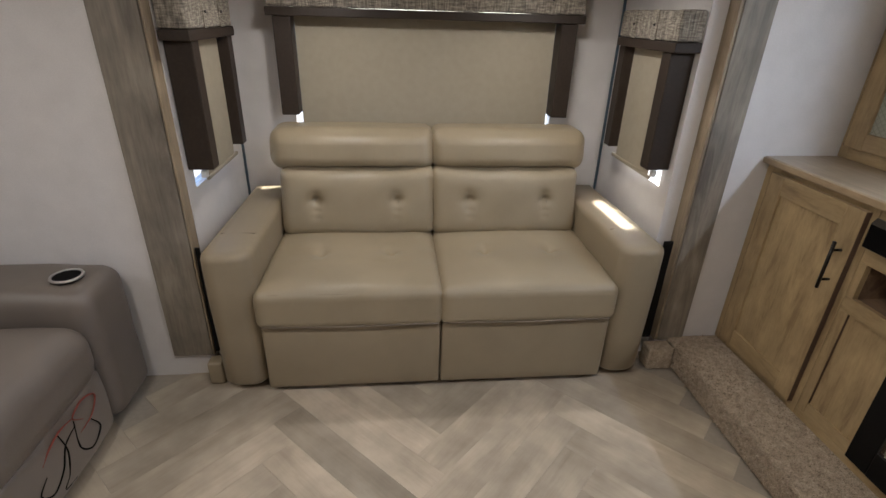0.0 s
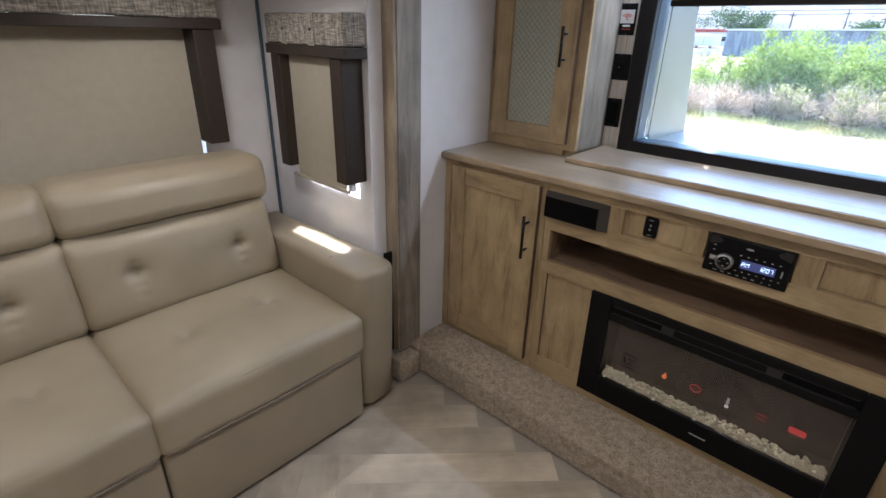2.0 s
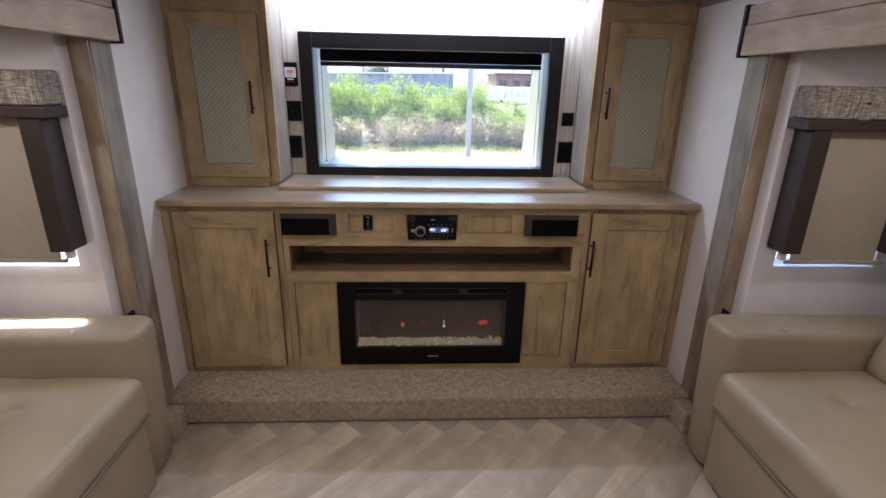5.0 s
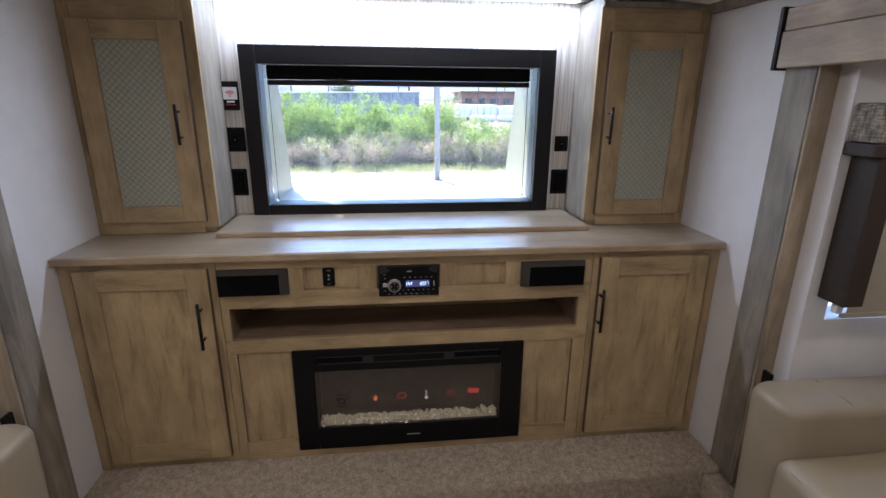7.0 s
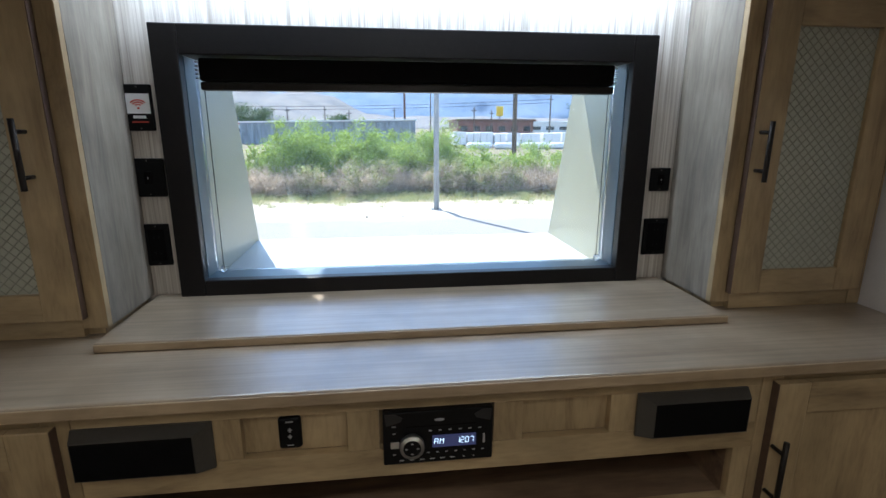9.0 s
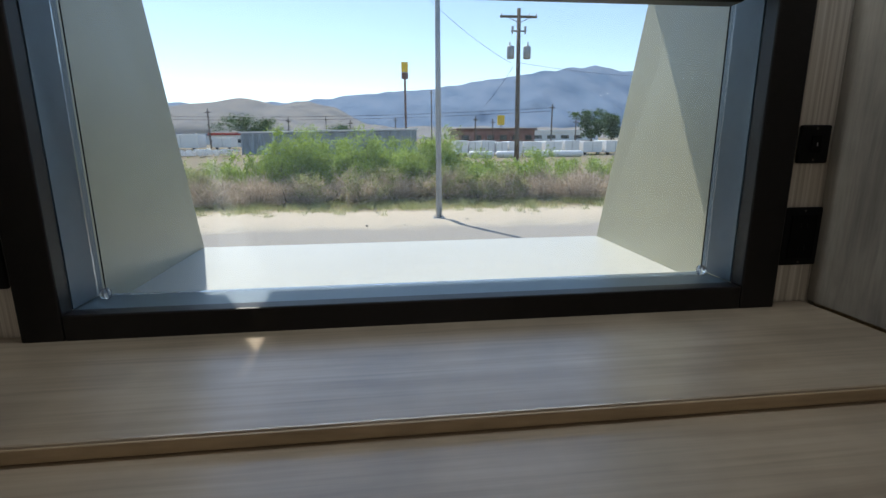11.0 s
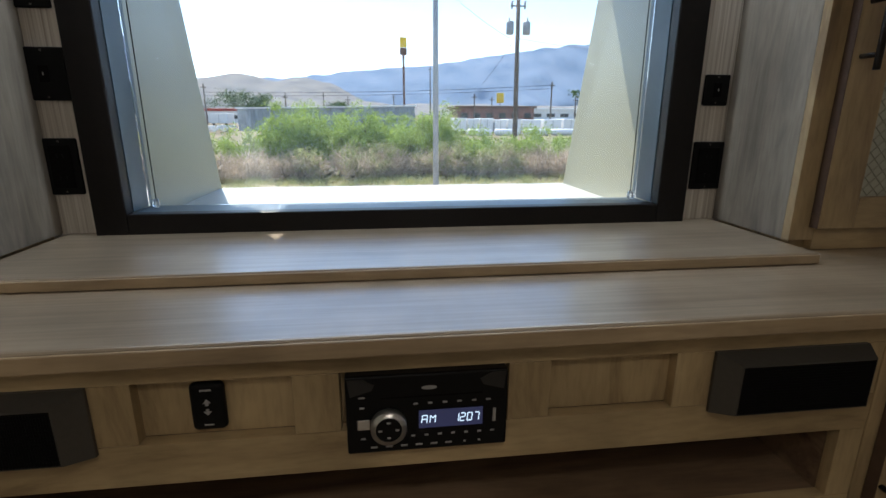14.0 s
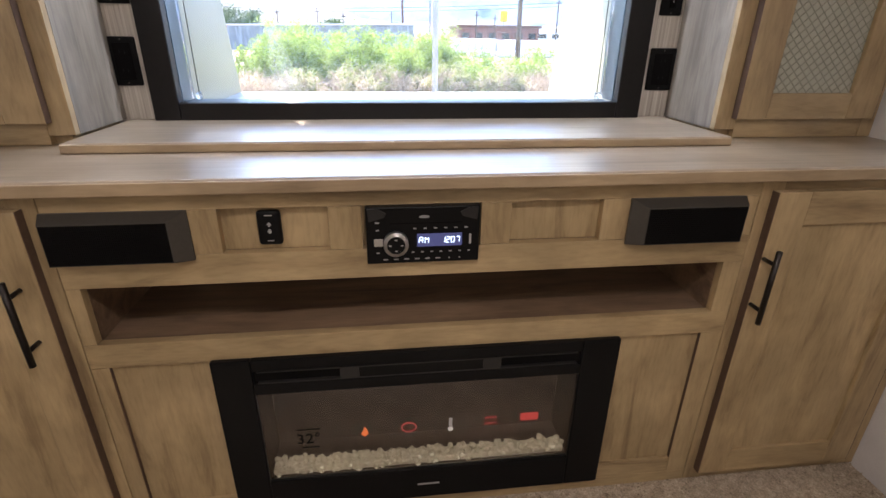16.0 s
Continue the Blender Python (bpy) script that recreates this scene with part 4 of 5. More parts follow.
def sofa():
    base = (XC, 1.50, 0.0)
    so = thing("sofa", base, "taupe leather two-seat sofa with tufted cushions", "sofa", "facing sofas")
    cx = -1.297
    for x0, x1 in ((-2.185, -2.000), (-0.597, -0.412)):
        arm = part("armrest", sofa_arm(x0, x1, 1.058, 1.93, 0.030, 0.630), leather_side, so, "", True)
        part("arm_seam", tube([(x0 + 0.012, 1.28, 0.613), (x0 + 0.03, 1.28, 0.6285), (x1 - 0.03, 1.28, 0.6285), (x1 - 0.012, 1.28, 0.613)], 0.0018, None, 6), piping_m, arm, "", True)
        part("foot", disc(((x0 + x1) / 2, 1.16, 0.018), 0.03, 0.034, "z"), black_m, so)
    for x0, x1 in ((-1.998, cx - 0.002), (cx + 0.002, -0.599)):
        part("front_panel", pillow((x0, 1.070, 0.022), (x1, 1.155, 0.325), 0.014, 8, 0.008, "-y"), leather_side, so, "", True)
        w = x1 - x0
        dents = [(x0 + w * q, 1.36 + e, d, g) for q in (0.30, 0.72) for e, d, g in ((0, 0.034, 0.024), (0, 0.014, 0.08), (0.04, 0.010, 0.016), (-0.045, 0.010, 0.016))]
        seat = part("seat_cushion", pillow((x0 + 0.001 - (0.014 if x0 < -1.9 else 0.010), 1.046, 0.318), (x1 - 0.001 + (0.014 if x1 > -0.7 else 0.010), 1.70, 0.482), 0.036, 40, 0.026, "+z", dents, None, 0.003), leather_m, so, "", True)
        part("piping", tube([(x0 + 0.012, 1.051, 0.334), (x0 + w / 2, 1.047, 0.331), (x1 - 0.012, 1.051, 0.334)], 0.004, None, 6), piping_m, seat, "", True)
        part("piping", tube([(x0 + 0.030, 1.060, 0.470), (x0 + w / 2, 1.058, 0.471), (x1 - 0.030, 1.060, 0.470)], 0.0022, None, 6), leather_side, seat, "", True)
        part("seam", tube([(x0 + w * 0.51, 1.10, 0.4855), (x0 + w * 0.51, 1.25, 0.5035), (x0 + w * 0.51, 1.5, 0.505), (x0 + w * 0.51, 1.6, 0.502)], 0.0016, None, 5), piping_m, seat, "", True)

        def slant(p):
            return p.x, p.y + 0.20 * (p.z - 0.5), p.z
        dents = [(x0 + w * q, 0.650 + e, d, g) for q in (0.24, 0.76) for e, d, g in ((0, 0.050, 0.022), (0, 0.016, 0.07), (0.035, 0.012, 0.016), (-0.045, 0.016, 0.014), (-0.075, 0.010, 0.014))]
        back = part("back_cushion", pillow((x0 + (0.002 if x0 < -1.9 else -0.012), 1.575, 0.475), (x1 - (0.002 if x1 > -0.7 else -0.012), 1.76, 0.790), 0.044, 40, 0.034, "-y", dents, None, 0.003, slant), leather_m, so, "", True)
        for dx in (0.24, 0.76):
            part("pleat", tube([(x0 + w * dx + 0.008, slant(Vector((0, 1.575, 0.65)))[1] - 0.006, 0.645), (x0 + w * dx + 0.012, slant(Vector((0, 1.555, 0.59)))[1] - 0.003, 0.585)], [0.0012, 0.0004], None, 5), piping_m, back, "", True)
        head = part("headrest", pillow((x0 - (0.040 if x0 < -1.9 else 0.014), 1.590, 0.770), (x1 + (0.034 if x1 > -0.7 else 0.014), 1.80, 0.955), 0.060, 14, 0.030, "-y", (), None, 0.003, slant), leather_m, so, "", True)
        part("piping", tube([(x0 + 0.02, slant(Vector((0, 1.602, 0.782)))[1], 0.780), (x1 - 0.02, slant(Vector((0, 1.602, 0.782)))[1], 0.780)], 0.003, None, 6), piping_m, head, "", True)
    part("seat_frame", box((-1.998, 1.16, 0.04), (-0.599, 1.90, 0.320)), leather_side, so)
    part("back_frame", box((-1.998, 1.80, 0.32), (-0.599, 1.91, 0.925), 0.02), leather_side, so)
    so.location.y -= 0.034
    opposite(so, (XC, 1.466, 0.0))


sofa()


def fabric_band(x0, x1, y0, y1, z0, z1):
    """A tweed valance box open to the wall with its straps."""
    return pillow((x0, y0, z0), (x1, y1, z1), 0.010, 8, 0.004, "", (), None, 0.003)


def back_window():
    base = (XC, SY, BACK_WZ0)
    w = thing("window_blind", base, "beige roller shade under a tweed valance with dark side boards", "window blind", "back window blinds")
    yf = 1.80
    va = part("valance", fabric_band(-2.012, -0.604, yf, SY - 0.001, 1.442, 1.565), tweed_m, w, "grey tweed valance", True)
    for x in (-1.86, -0.76):
        st = part("strap", box((x - 0.022, yf - 0.004, 1.441), (x + 0.022, yf + 0.004, 1.566), 0.002), tweed_m, va)
        part("stud", disc((x, yf - 0.006, 1.50), 0.006, 0.006, "y", None, 10), bronze_m, va)
    part("lower_lip", box((-2.018, yf - 0.006, 1.405), (-0.600, SY - 0.001, 1.441), 0.004), dark_m, w, "dark brown lip")
    for x0, x1 in ((-1.992, -1.915), (-0.706, -0.629)):
        part("side_board", box((x0, yf + 0.004, 0.985), (x1, SY - 0.001, 1.4045), 0.004), dark_m, w, "dark brown side board")
    part("shade", box((-1.914, 1.895, 0.90), (-0.707, 1.899, 1.43)), shade_m, w, "beige shade cloth")
    part("hem_bar", box((-1.914, 1.890, 0.885), (-0.707, 1.904, 0.905), 0.004), shade_m, w)
    opposite(w, base)


def end_window(right):
    """A blind on an end wall of the slide-out; right: the wall nearer the end cabinet."""
    xw, si = (SX1, -1) if right else (SX0, 1)
    base = (xw, 1.5, END_WZ0)
    w = thing("window_blind", base, "small shade in dark side boards under a tweed valance", "window blind", "end window blinds")
    f = xw + si * 0.098
    va = part("valance", fabric_band(min(xw + si * 0.001, f), max(xw + si * 0.001, f), 1.235, 1.735, 1.362, 1.468), tweed_m, w, "grey tweed valance", True)
    for y in (1.42, 1.60):
        part("strap", box((f - 0.003, y - 0.02, 1.361), (f + 0.003, y + 0.02, 1.469), 0.002), tweed_m, va)
        part("stud", disc((f + si * 0.005, y, 1.415), 0.005, 0.005, "x", None, 10), bronze_m, va)
    part("lower_lip", box((xw + si * 0.001, 1.230, 1.325), (f + si * 0.004, 1.740, 1.361), 0.004), dark_m, w, "dark brown lip")
    part("side_board", box((xw + si * 0.001, 1.262, 0.880), (f - si * 0.004, 1.330, 1.3245), 0.004), dark_m, w, "dark brown side board")
    part("side_board", box((xw + si * 0.001, 1.660, 0.880), (f - si * 0.004, 1.722, 1.3245), 0.004), dark_m, w, "dark brown side board")
    part("shade", box((xw + si * 0.048, 1.3305, 0.838), (xw + si * 0.050, 1.6595, 1.34)), shade_m, w, "beige shade cloth")
    # unseen white sheet added to bounce daylight down the wall
    part("lining", box((xw + si * 0.046, 1.3305, 0.843), (xw + si * 0.0475, 1.6595, 1.34)), white_plastic, w, "white sheet added behind the shade to bounce daylight")
    part("hem_bar", box((xw + si * 0.043, 1.3105, 0.826), (xw + si * 0.055, 1.70, 0.842), 0.003), shade_m, w)
    part("hem_tab", box((xw + si * 0.034, 1.285, 0.842), (xw + si * 0.056, 1.310, 0.871), 0.004), white_plastic, w, "clear white end tab")
    opposite(w, base)


back_window()
end_window(True)
end_window(False)
for s in (1, -1):
    g = box((BACK_WX0 + 0.002, s * (SY + 0.018), BACK_WZ0 + 0.002), (BACK_WX1 - 0.002, s * (SY + 0.022), BACK_WZ1 - 0.002))
    struct("window_2" if s > 0 else "window_3", g, pane_m, "glass pane behind the shade", "window").visible_shadow = False
    for x0 in (SX1 + 0.018, SX0 - 0.022):
        g = box((x0, s * (END_WY0 + 0.002), END_WZ0 + 0.002), (x0 + 0.004, s * (END_WY1 - 0.002), END_WZ1 - 0.002))
        struct("window_4", g, pane_m, "glass pane behind the shade", "window").visible_shadow = False
        xo = SX1 if x0 > -1 else SX0
        si = -1 if x0 > -1 else 1
        struct("corner_strip", box((xo + si * 0.0005, s * (SY - 0.012), 0.0), (xo + si * 0.012, s * (SY - 0.001), HEAD + 0.03), 0.002), alu_m, "grey corner strip in the slide-out", "trim")


# ---- recliner by the wall ----
def recliner():
    base = (-2.95, 0.65, 0.0)
    rc = thing("theatre_recliner", base, "grey-brown leather recliner with cup holder in its arm", "recliner")
    ya0, ya1 = 0.870, 1.140

    def drop(p):
        q = max(0.0, (p.x + 2.75) / 0.31)
        return p.x, p.y, p.z - 0.012 * q * q
    arm = part("armrest", pillow((-3.45, ya0, 0.04), (-2.4850, ya1, 0.578), 0.06, 10, 0.008, "+z", (), None, 0.003, drop), recliner_m, rc, "", True)
    cup = part("cup_holder", tube([(-2.5900, 0.985 + 0.0, 0.583), (-2.5900, 0.985, 0.590)], 0.050, None, 28), bronze_m, rc, "dark metal cup holder", True)
    bm = tube([(-2.5900 + 0.047 * math.cos(a * math.tau / 28), 0.985 + 0.047 * math.sin(a * math.tau / 28), 0.591) for a in range(28)], 0.005, None, 8, True)
    part("rim", bm, silver_m, cup, "steel rim", True)
    # flat black disc painting the shade of the cup hollow
    part("hollow_shade", disc((-2.5900, 0.985, 0.5905), 0.042, 0.003, "z"), matte_black, cup)
    part("seat", pillow((-3.15, 0.270, 0.27), (-2.4750, 0.866, 0.492), 0.075, 14, 0.02, "+z", (), None, 0.004), recliner_m, rc, "", True)
    fr = part("footrest", pillow((-2.6150, 0.272, 0.05), (-2.4970, 0.864, 0.300), 0.022, 10, 0.010, "+x", (), None, 0.010), film_m, rc, "footrest wrapped in clear film", True)
    part("back", pillow((-3.45, 0.270, 0.30), (-3.12, 0.866, 1.02), 0.09, 8, 0.02, "+x", (), None, 0.004), recliner_m, rc, "", True)
    arm2 = part("armrest", pillow((-3.45, -0.02, 0.04), (-2.4850, 0.266, 0.578), 0.06, 8, 0.008, "+z", (), None, 0.003, drop), recliner_m, rc, "", True)
    part("base", box((-3.40, 0.02, 0.003), (-2.60, 1.10, 0.06)), black_m, rc)
    # script monogram printed on the footrest, as plain strokes
    strokes = ([(0.66, 0.29), (0.60, 0.30), (0.54, 0.285), (0.50, 0.26)], [(0.585, 0.30), (0.60, 0.22), (0.575, 0.15), (0.54, 0.12), (0.60, 0.11)], [(0.70, 0.25), (0.66, 0.29), (0.72, 0.31), (0.78, 0.28), (0.74, 0.23), (0.67, 0.22)], [(0.66, 0.28), (0.65, 0.18), (0.70, 0.13), (0.76, 0.16), (0.73, 0.22)], [(0.50, 0.22), (0.46, 0.19), (0.50, 0.15), (0.56, 0.18), (0.60, 0.24), (0.66, 0.26)])
    for st in strokes:
        pts = [Vector((-2.4865, y, z - 0.03)) for y, z in st]
        fine = []
        for i in range(len(pts) - 1):
            p0, p1, p2, p3 = pts[max(i - 1, 0)], pts[i], pts[i + 1], pts[min(i + 2, len(pts) - 1)]
            for k in range(6):
                t = k / 6
                fine.append(0.5 * ((2 * p1) + (p2 - p0) * t + (2 * p0 - 5 * p1 + 4 * p2 - p3) * t * t + (3 * p1 - p0 - 3 * p2 + p3) * t ** 3))
        fine.append(pts[-1])
        part("monogram_stroke", tube(fine, [0.0012 + 0.0022 * math.sin(math.pi * i / (len(fine) - 1)) for i in range(len(fine))], None, 6), maroon_m if st is strokes[0] or st is strokes[2] else ink_m, fr, "", True)


recliner()

# ---- outside: the trailer's own cap round the window ----
X0 = XW + 0.060
cap = thing("rear_cap", (0.8, 0, 0.98), "pale grey-green fibreglass cap around the end window", "trailer cap")
for s, y in ((1, 0.618), (-1, -0.606)):
    # outline above 1.65 is unseen, flared to cut the sun on the shelf
    bm = prism([(X0, 0.95), (1.19, 0.95), (1.19, 0.99), (0.955, 1.65), (1.045, 1.82), (1.045, 2.05), (X0, 2.05)], "y", y, y + s * 0.03)
    for v in bm.verts:
        v.co.y += s * 0.03 * (v.co.z - 0.99) * 0.3 - s * 0.012 * (0 if v.co.x > 1 else 1)
    part("side_panel", bm, cap_m, cap)
part("ledge", prism([(X0, 0.95), (1.19, 0.93), (1.19, 0.985), (X0, 0.992)], "y", -0.605, 0.617), plain("ledge_gelcoat", (0.50, 0.51, 0.48), 0.4, 40, 0.05, 0.03), cap, "weathered white ledge")
part("skirt", box((X0, -1.25, -0.6), (1.19, 1.25, 0.929)), cap_m, cap)
# unseen overhang placed from its shadow; left end set to trim the sun
part("unseen_brow", box((X0, -0.60, 2.00), (1.17, 0.612, 2.049), 0.01), cap_m, cap)
part("roof", box((XB, -1.3, 2.13), (0.62, 1.3, 2.18), 0.01), white_plastic, cap)

# ---- outside: ground and things beyond the window ----
def gz(x):
    """Height of the ground, which falls a little behind the brush and then rises slowly."""
    if x < 22:
        return -1.09
    if x < 60:
        return -1.09 + 0.25 * (x - 22) / 38
    return -0.84 + 1.4 * min(1, (x - 60) / 80)


def ground_mat():
    m = mat("ground", rough=0.95, spec=0.2)
    c = m.node_tree.nodes.new("ShaderNodeTexCoord")
    sp = m.node_tree.nodes.new("ShaderNodeSeparateXYZ")
    link(m, c.outputs["Object"], sp.inputs[0])
    big = node(m, "ShaderNodeTexNoise", Scale=0.9, Detail=6.0)
    fine = node(m, "ShaderNodeTexNoise", Scale=14.0, Detail=6.0)
    link(m, c.outputs["Object"], big.inputs["Vector"])
    link(m, c.outputs["Object"], fine.inputs["Vector"])
    ad = node(m, "ShaderNodeMath")
    ad.operation = 'MULTIPLY_ADD'
    link(m, big.outputs[0], ad.inputs[0])
    ad.inputs[1].default_value = 1.6
    link(m, sp.outputs[0], ad.inputs[2])
    mr = node(m, "ShaderNodeMapRange")
    mr.inputs["From Min"].default_value, mr.inputs["From Max"].default_value = 0.0, 40.0
    link(m, ad.outputs[0], mr.inputs["Value"])
    zone = ramp(m, mr.outputs[0], [(0.0, (0.27, 0.255, 0.235)), (0.338, (0.33, 0.31, 0.28)), (0.36, (0.52, 0.46, 0.37)), (0.425, (0.56, 0.49, 0.39)), (0.455, (0.20, 0.17, 0.085)), (0.60, (0.26, 0.215, 0.135)), (1.0, (0.24, 0.205, 0.14))])
    sp2 = ramp(m, fine.outputs[0], [(0.3, (0.78, 0.78, 0.78)), (0.7, (1.15, 1.14, 1.12))])
    link(m, mixc(m, 1.0, zone, sp2, 'MULTIPLY'), bsdf(m).inputs["Base Color"])
    bump(m, fine.outputs[0], 0.6, 0.05)
    return m


xs = [-40, -10, 2, 8, 11, 12.5, 13.2, 13.8, 14.3, 15, 15.6, 16.2, 17, 18, 20, 22, 26, 32, 40, 50, 60, 80, 110, 140, 300, 900, 4500]
ys = [-4500, -900, -300, -120, -60, -40] + [-30 + 1.5 * i for i in range(41)] + [40, 60, 120, 300, 900, 4500]
bm = bmesh.new()
grid = []
for x in xs:
    row = []
    for y in ys:
        z = gz(x)
        if 13 < x < 24 and abs(y) < 31:
            z += 0.10 * noise.noise(Vector((x * 0.8, y * 0.8, 0))) + (0.05 if 13.5 < x < 16 else 0)
        row.append(bm.verts.new((x, y, z)))
    grid.append(row)
for i in range(len(xs) - 1):
    for j in range(len(ys) - 1):
        bm.faces.new((grid[i][j], grid[i + 1][j], grid[i + 1][j + 1], grid[i][j + 1]))
struct("ground", bm, ground_mat(), "asphalt lot edged by sandy verge and dry field", "ground", True)


def leaf_mat(name, a, b):
    m = mat(name, a, 0.7, 0, 0.25)
    g = m.node_tree.nodes.new("ShaderNodeNewGeometry")
    c = ramp(m, g.outputs["Random Per Island"], [(0.0, a), (0.6, b), (1.0, tuple(min(1, x * 1.35) for x in b))])
    link(m, c, bsdf(m).inputs["Base Color"])
    tr = m.node_tree.nodes.new("ShaderNodeBsdfTranslucent")
    link(m, c, tr.inputs[0])
    mx = node(m, "ShaderNodeMixShader")
    mx.inputs[0].default_value = 0.45
    link(m, bsdf(m).outputs[0], mx.inputs[1])
    link(m, tr.outputs[0], mx.inputs[2])
    link(m, mx.outputs[0], m.node_tree.nodes["Material Output"].inputs[0])
    return m


green_m = leaf_mat("willow_leaf", (0.19, 0.265, 0.05), (0.38, 0.48, 0.13))
weed_m = leaf_mat("weed_leaf", (0.19, 0.215, 0.075), (0.40, 0.415, 0.19))
dry_m = leaf_mat("dry_stem", (0.31, 0.25, 0.185), (0.60, 0.50, 0.385))
bark_m = plain("bark", (0.13, 0.105, 0.08), 0.9, 30, 0.2, 0.3)
tree_m = leaf_mat("tree_leaf", (0.03, 0.06, 0.02), (0.07, 0.12, 0.035))


def blades(rnd, clumps, count, spread, length, width, up):
    """Loose narrow leaves about clump centres, as one list of quads."""
    vs, fs = [], []
    for _ in range(count):
        c, rad = rnd.choice(clumps)
        d = Vector((rnd.gauss(0, 1), rnd.gauss(0, 1), rnd.gauss(0, 0.8)))
        p = c + d * rad * spread
        if p.z < 0.02:
            p.z = 0.02 + rnd.random() * 0.1
        ax = Vector((rnd.gauss(0, 1), rnd.gauss(0, 1), rnd.gauss(up, 0.7))).normalized()
        sd_ = ax.cross(Vector((rnd.gauss(0, 1), rnd.gauss(0, 1), rnd.gauss(0, 1)))).normalized()
        L, W = length * rnd.uniform(0.6, 1.4), width * rnd.uniform(0.6, 1.4)
        k = len(vs)
        vs += [p, p + ax * L * 0.5 + sd_ * W, p + ax * L, p + ax * L * 0.5 - sd_ * W]
        fs.append((k, k + 1, k + 2, k + 3))
    return vs, fs


def data_part(name, vs, fs, material, parent):
    me = bpy.data.meshes.new(name)
    me.from_pydata([tuple(v) for v in vs], [], fs)
    me.materials.append(material)
    ob = new(name, me)
    ob.parent = parent
    BASE[ob.name] = BASE[parent.name]
    return ob


def shrub(seed, height, radius, leaves, leaf=green_m, dry=0.0):
    rnd = random.Random(seed)
    sh = thing("shrub", (0, 0, 0), "bright green wild shrub on the verge" if not dry else "low dry brown brush on the verge", "shrub", "shrubs beyond the lot")
    clumps = []
    bm = bmesh.new()
    for i in range(11):
        a, r = rnd.random() * math.tau, radius * math.sqrt(rnd.random())
        top = Vector((r * math.cos(a), r * math.sin(a), height * rnd.uniform(0.45, 0.95) * (1 - 0.35 * (r / radius) ** 2)))
        foot = Vector((top.x * 0.35, top.y * 0.35, 0))
        midp = (foot + top) / 2 + Vector((rnd.gauss(0, 0.1), rnd.gauss(0, 0.1), 0.1))
        tube([foot, midp, top], [0.03, 0.018, 0.006], bm, 5)
        for q in (0.55, 0.8, 1.0):
            clumps.append((foot.lerp(top, q) + Vector((rnd.gauss(0, 0.12), rnd.gauss(0, 0.12), 0)), radius * rnd.uniform(0.10, 0.22)))
    part("stems", bm, bark_m, sh)
    if dry < 1:
        data_part("foliage", *blades(rnd, clumps, leaves, 0.75, 0.13, 0.020, 0.7), leaf, sh)
    if dry > 0:
        low = [(Vector((c.x, c.y, c.z * 0.7)), r) for c, r in clumps]
        data_part("dry_twigs", *blades(rnd, low, int(leaves * 0.6), 1.0, 0.34, 0.009, 0.9), dry_m, sh)
    return sh


def scatter(kinds, spots):
    for n, (x, y, k, turn) in enumerate(spots):
        src = kinds[k % len(kinds)]
        if not src.get("set"):
            src.location = (x, y, gz(x) - 0.02)
            src["set"] = 1
        else:
            copy_thing(src, pose(x, y, gz(x) - 0.02, 0, 0, turn))


rnd = random.Random(21)
tall = [shrub(31, 3.45, 1.6, 8500), shrub(32, 2.95, 1.5, 7500), shrub(33, 3.3, 1.4, 7500)]
spots = []
for y in (4.1, 2.9, 1.6, 0.2, -0.9, -2.4, 3.4, 0.9, -1.6):
    spots.append((20.4 + rnd.uniform(-0.5, 1.6), y + rnd.uniform(-0.3, 0.3), rnd.randrange(3), rnd.uniform(0, 360)))
scatter(tall, spots)
low = [shrub(41, 1.75, 1.25, 4600), shrub(42, 1.95, 1.15, 4400)]
scatter(low, [(19.9 + rnd.uniform(-0.6, 2.4), y, i, rnd.uniform(0, 360)) for i, y in enumerate((6.6, 5.3, -3.6, -4.6, -5.6, -7.4, -8.8, -10.5, 8.5, 10, -12, -6.4, -2.9))])
brush = [shrub(51, 1.55, 1.1, 4600, weed_m, 1.0), shrub(52, 1.3, 1.25, 4600, weed_m, 1.0), shrub(53, 1.5, 1.0, 3600, weed_m, 0.6)]
scatter(brush, [(18.3 + rnd.uniform(-0.5, 1.2), -11.5 + 0.98 * i + rnd.uniform(-0.3, 0.3), rnd.randrange(3), rnd.uniform(0, 360)) for i in range(23)])
# grass at the foot of the brush
vs, fs = [], []
rg = random.Random(77)
tufts = [(Vector((rg.uniform(16.2, 18.4), rg.uniform(-13, 13), -1.06)), 0.16) for _ in range(420)] + [(Vector((rg.uniform(14.9, 16.6), rg.uniform(-12, 12), -1.05)), 0.09) for _ in range(60)]
for c, r in tufts:
    for _ in range(26):
        p = c + Vector((rg.gauss(0, r), rg.gauss(0, r), 0))
        ax = Vector((rg.gauss(0, 0.45), rg.gauss(0, 0.45), 1)).normalized()
        sdv = ax.cross(Vector((rg.gauss(0, 1), rg.gauss(0, 1), 0.1))).normalized() * 0.008
        L = rg.uniform(0.08, 0.32)
        k = len(vs)
        vs += [p - sdv, p + sdv, p + ax * L]
        fs.append((k, k + 1, k + 2))
me = bpy.data.meshes.new("grass")
me.from_pydata([tuple(v) for v in vs], [], fs)
me.materials.append(weed_m)
tagged(new("grass", me), "sparse weeds along the sandy verge", "grass", kind="stuff")
vs, fs = [], []
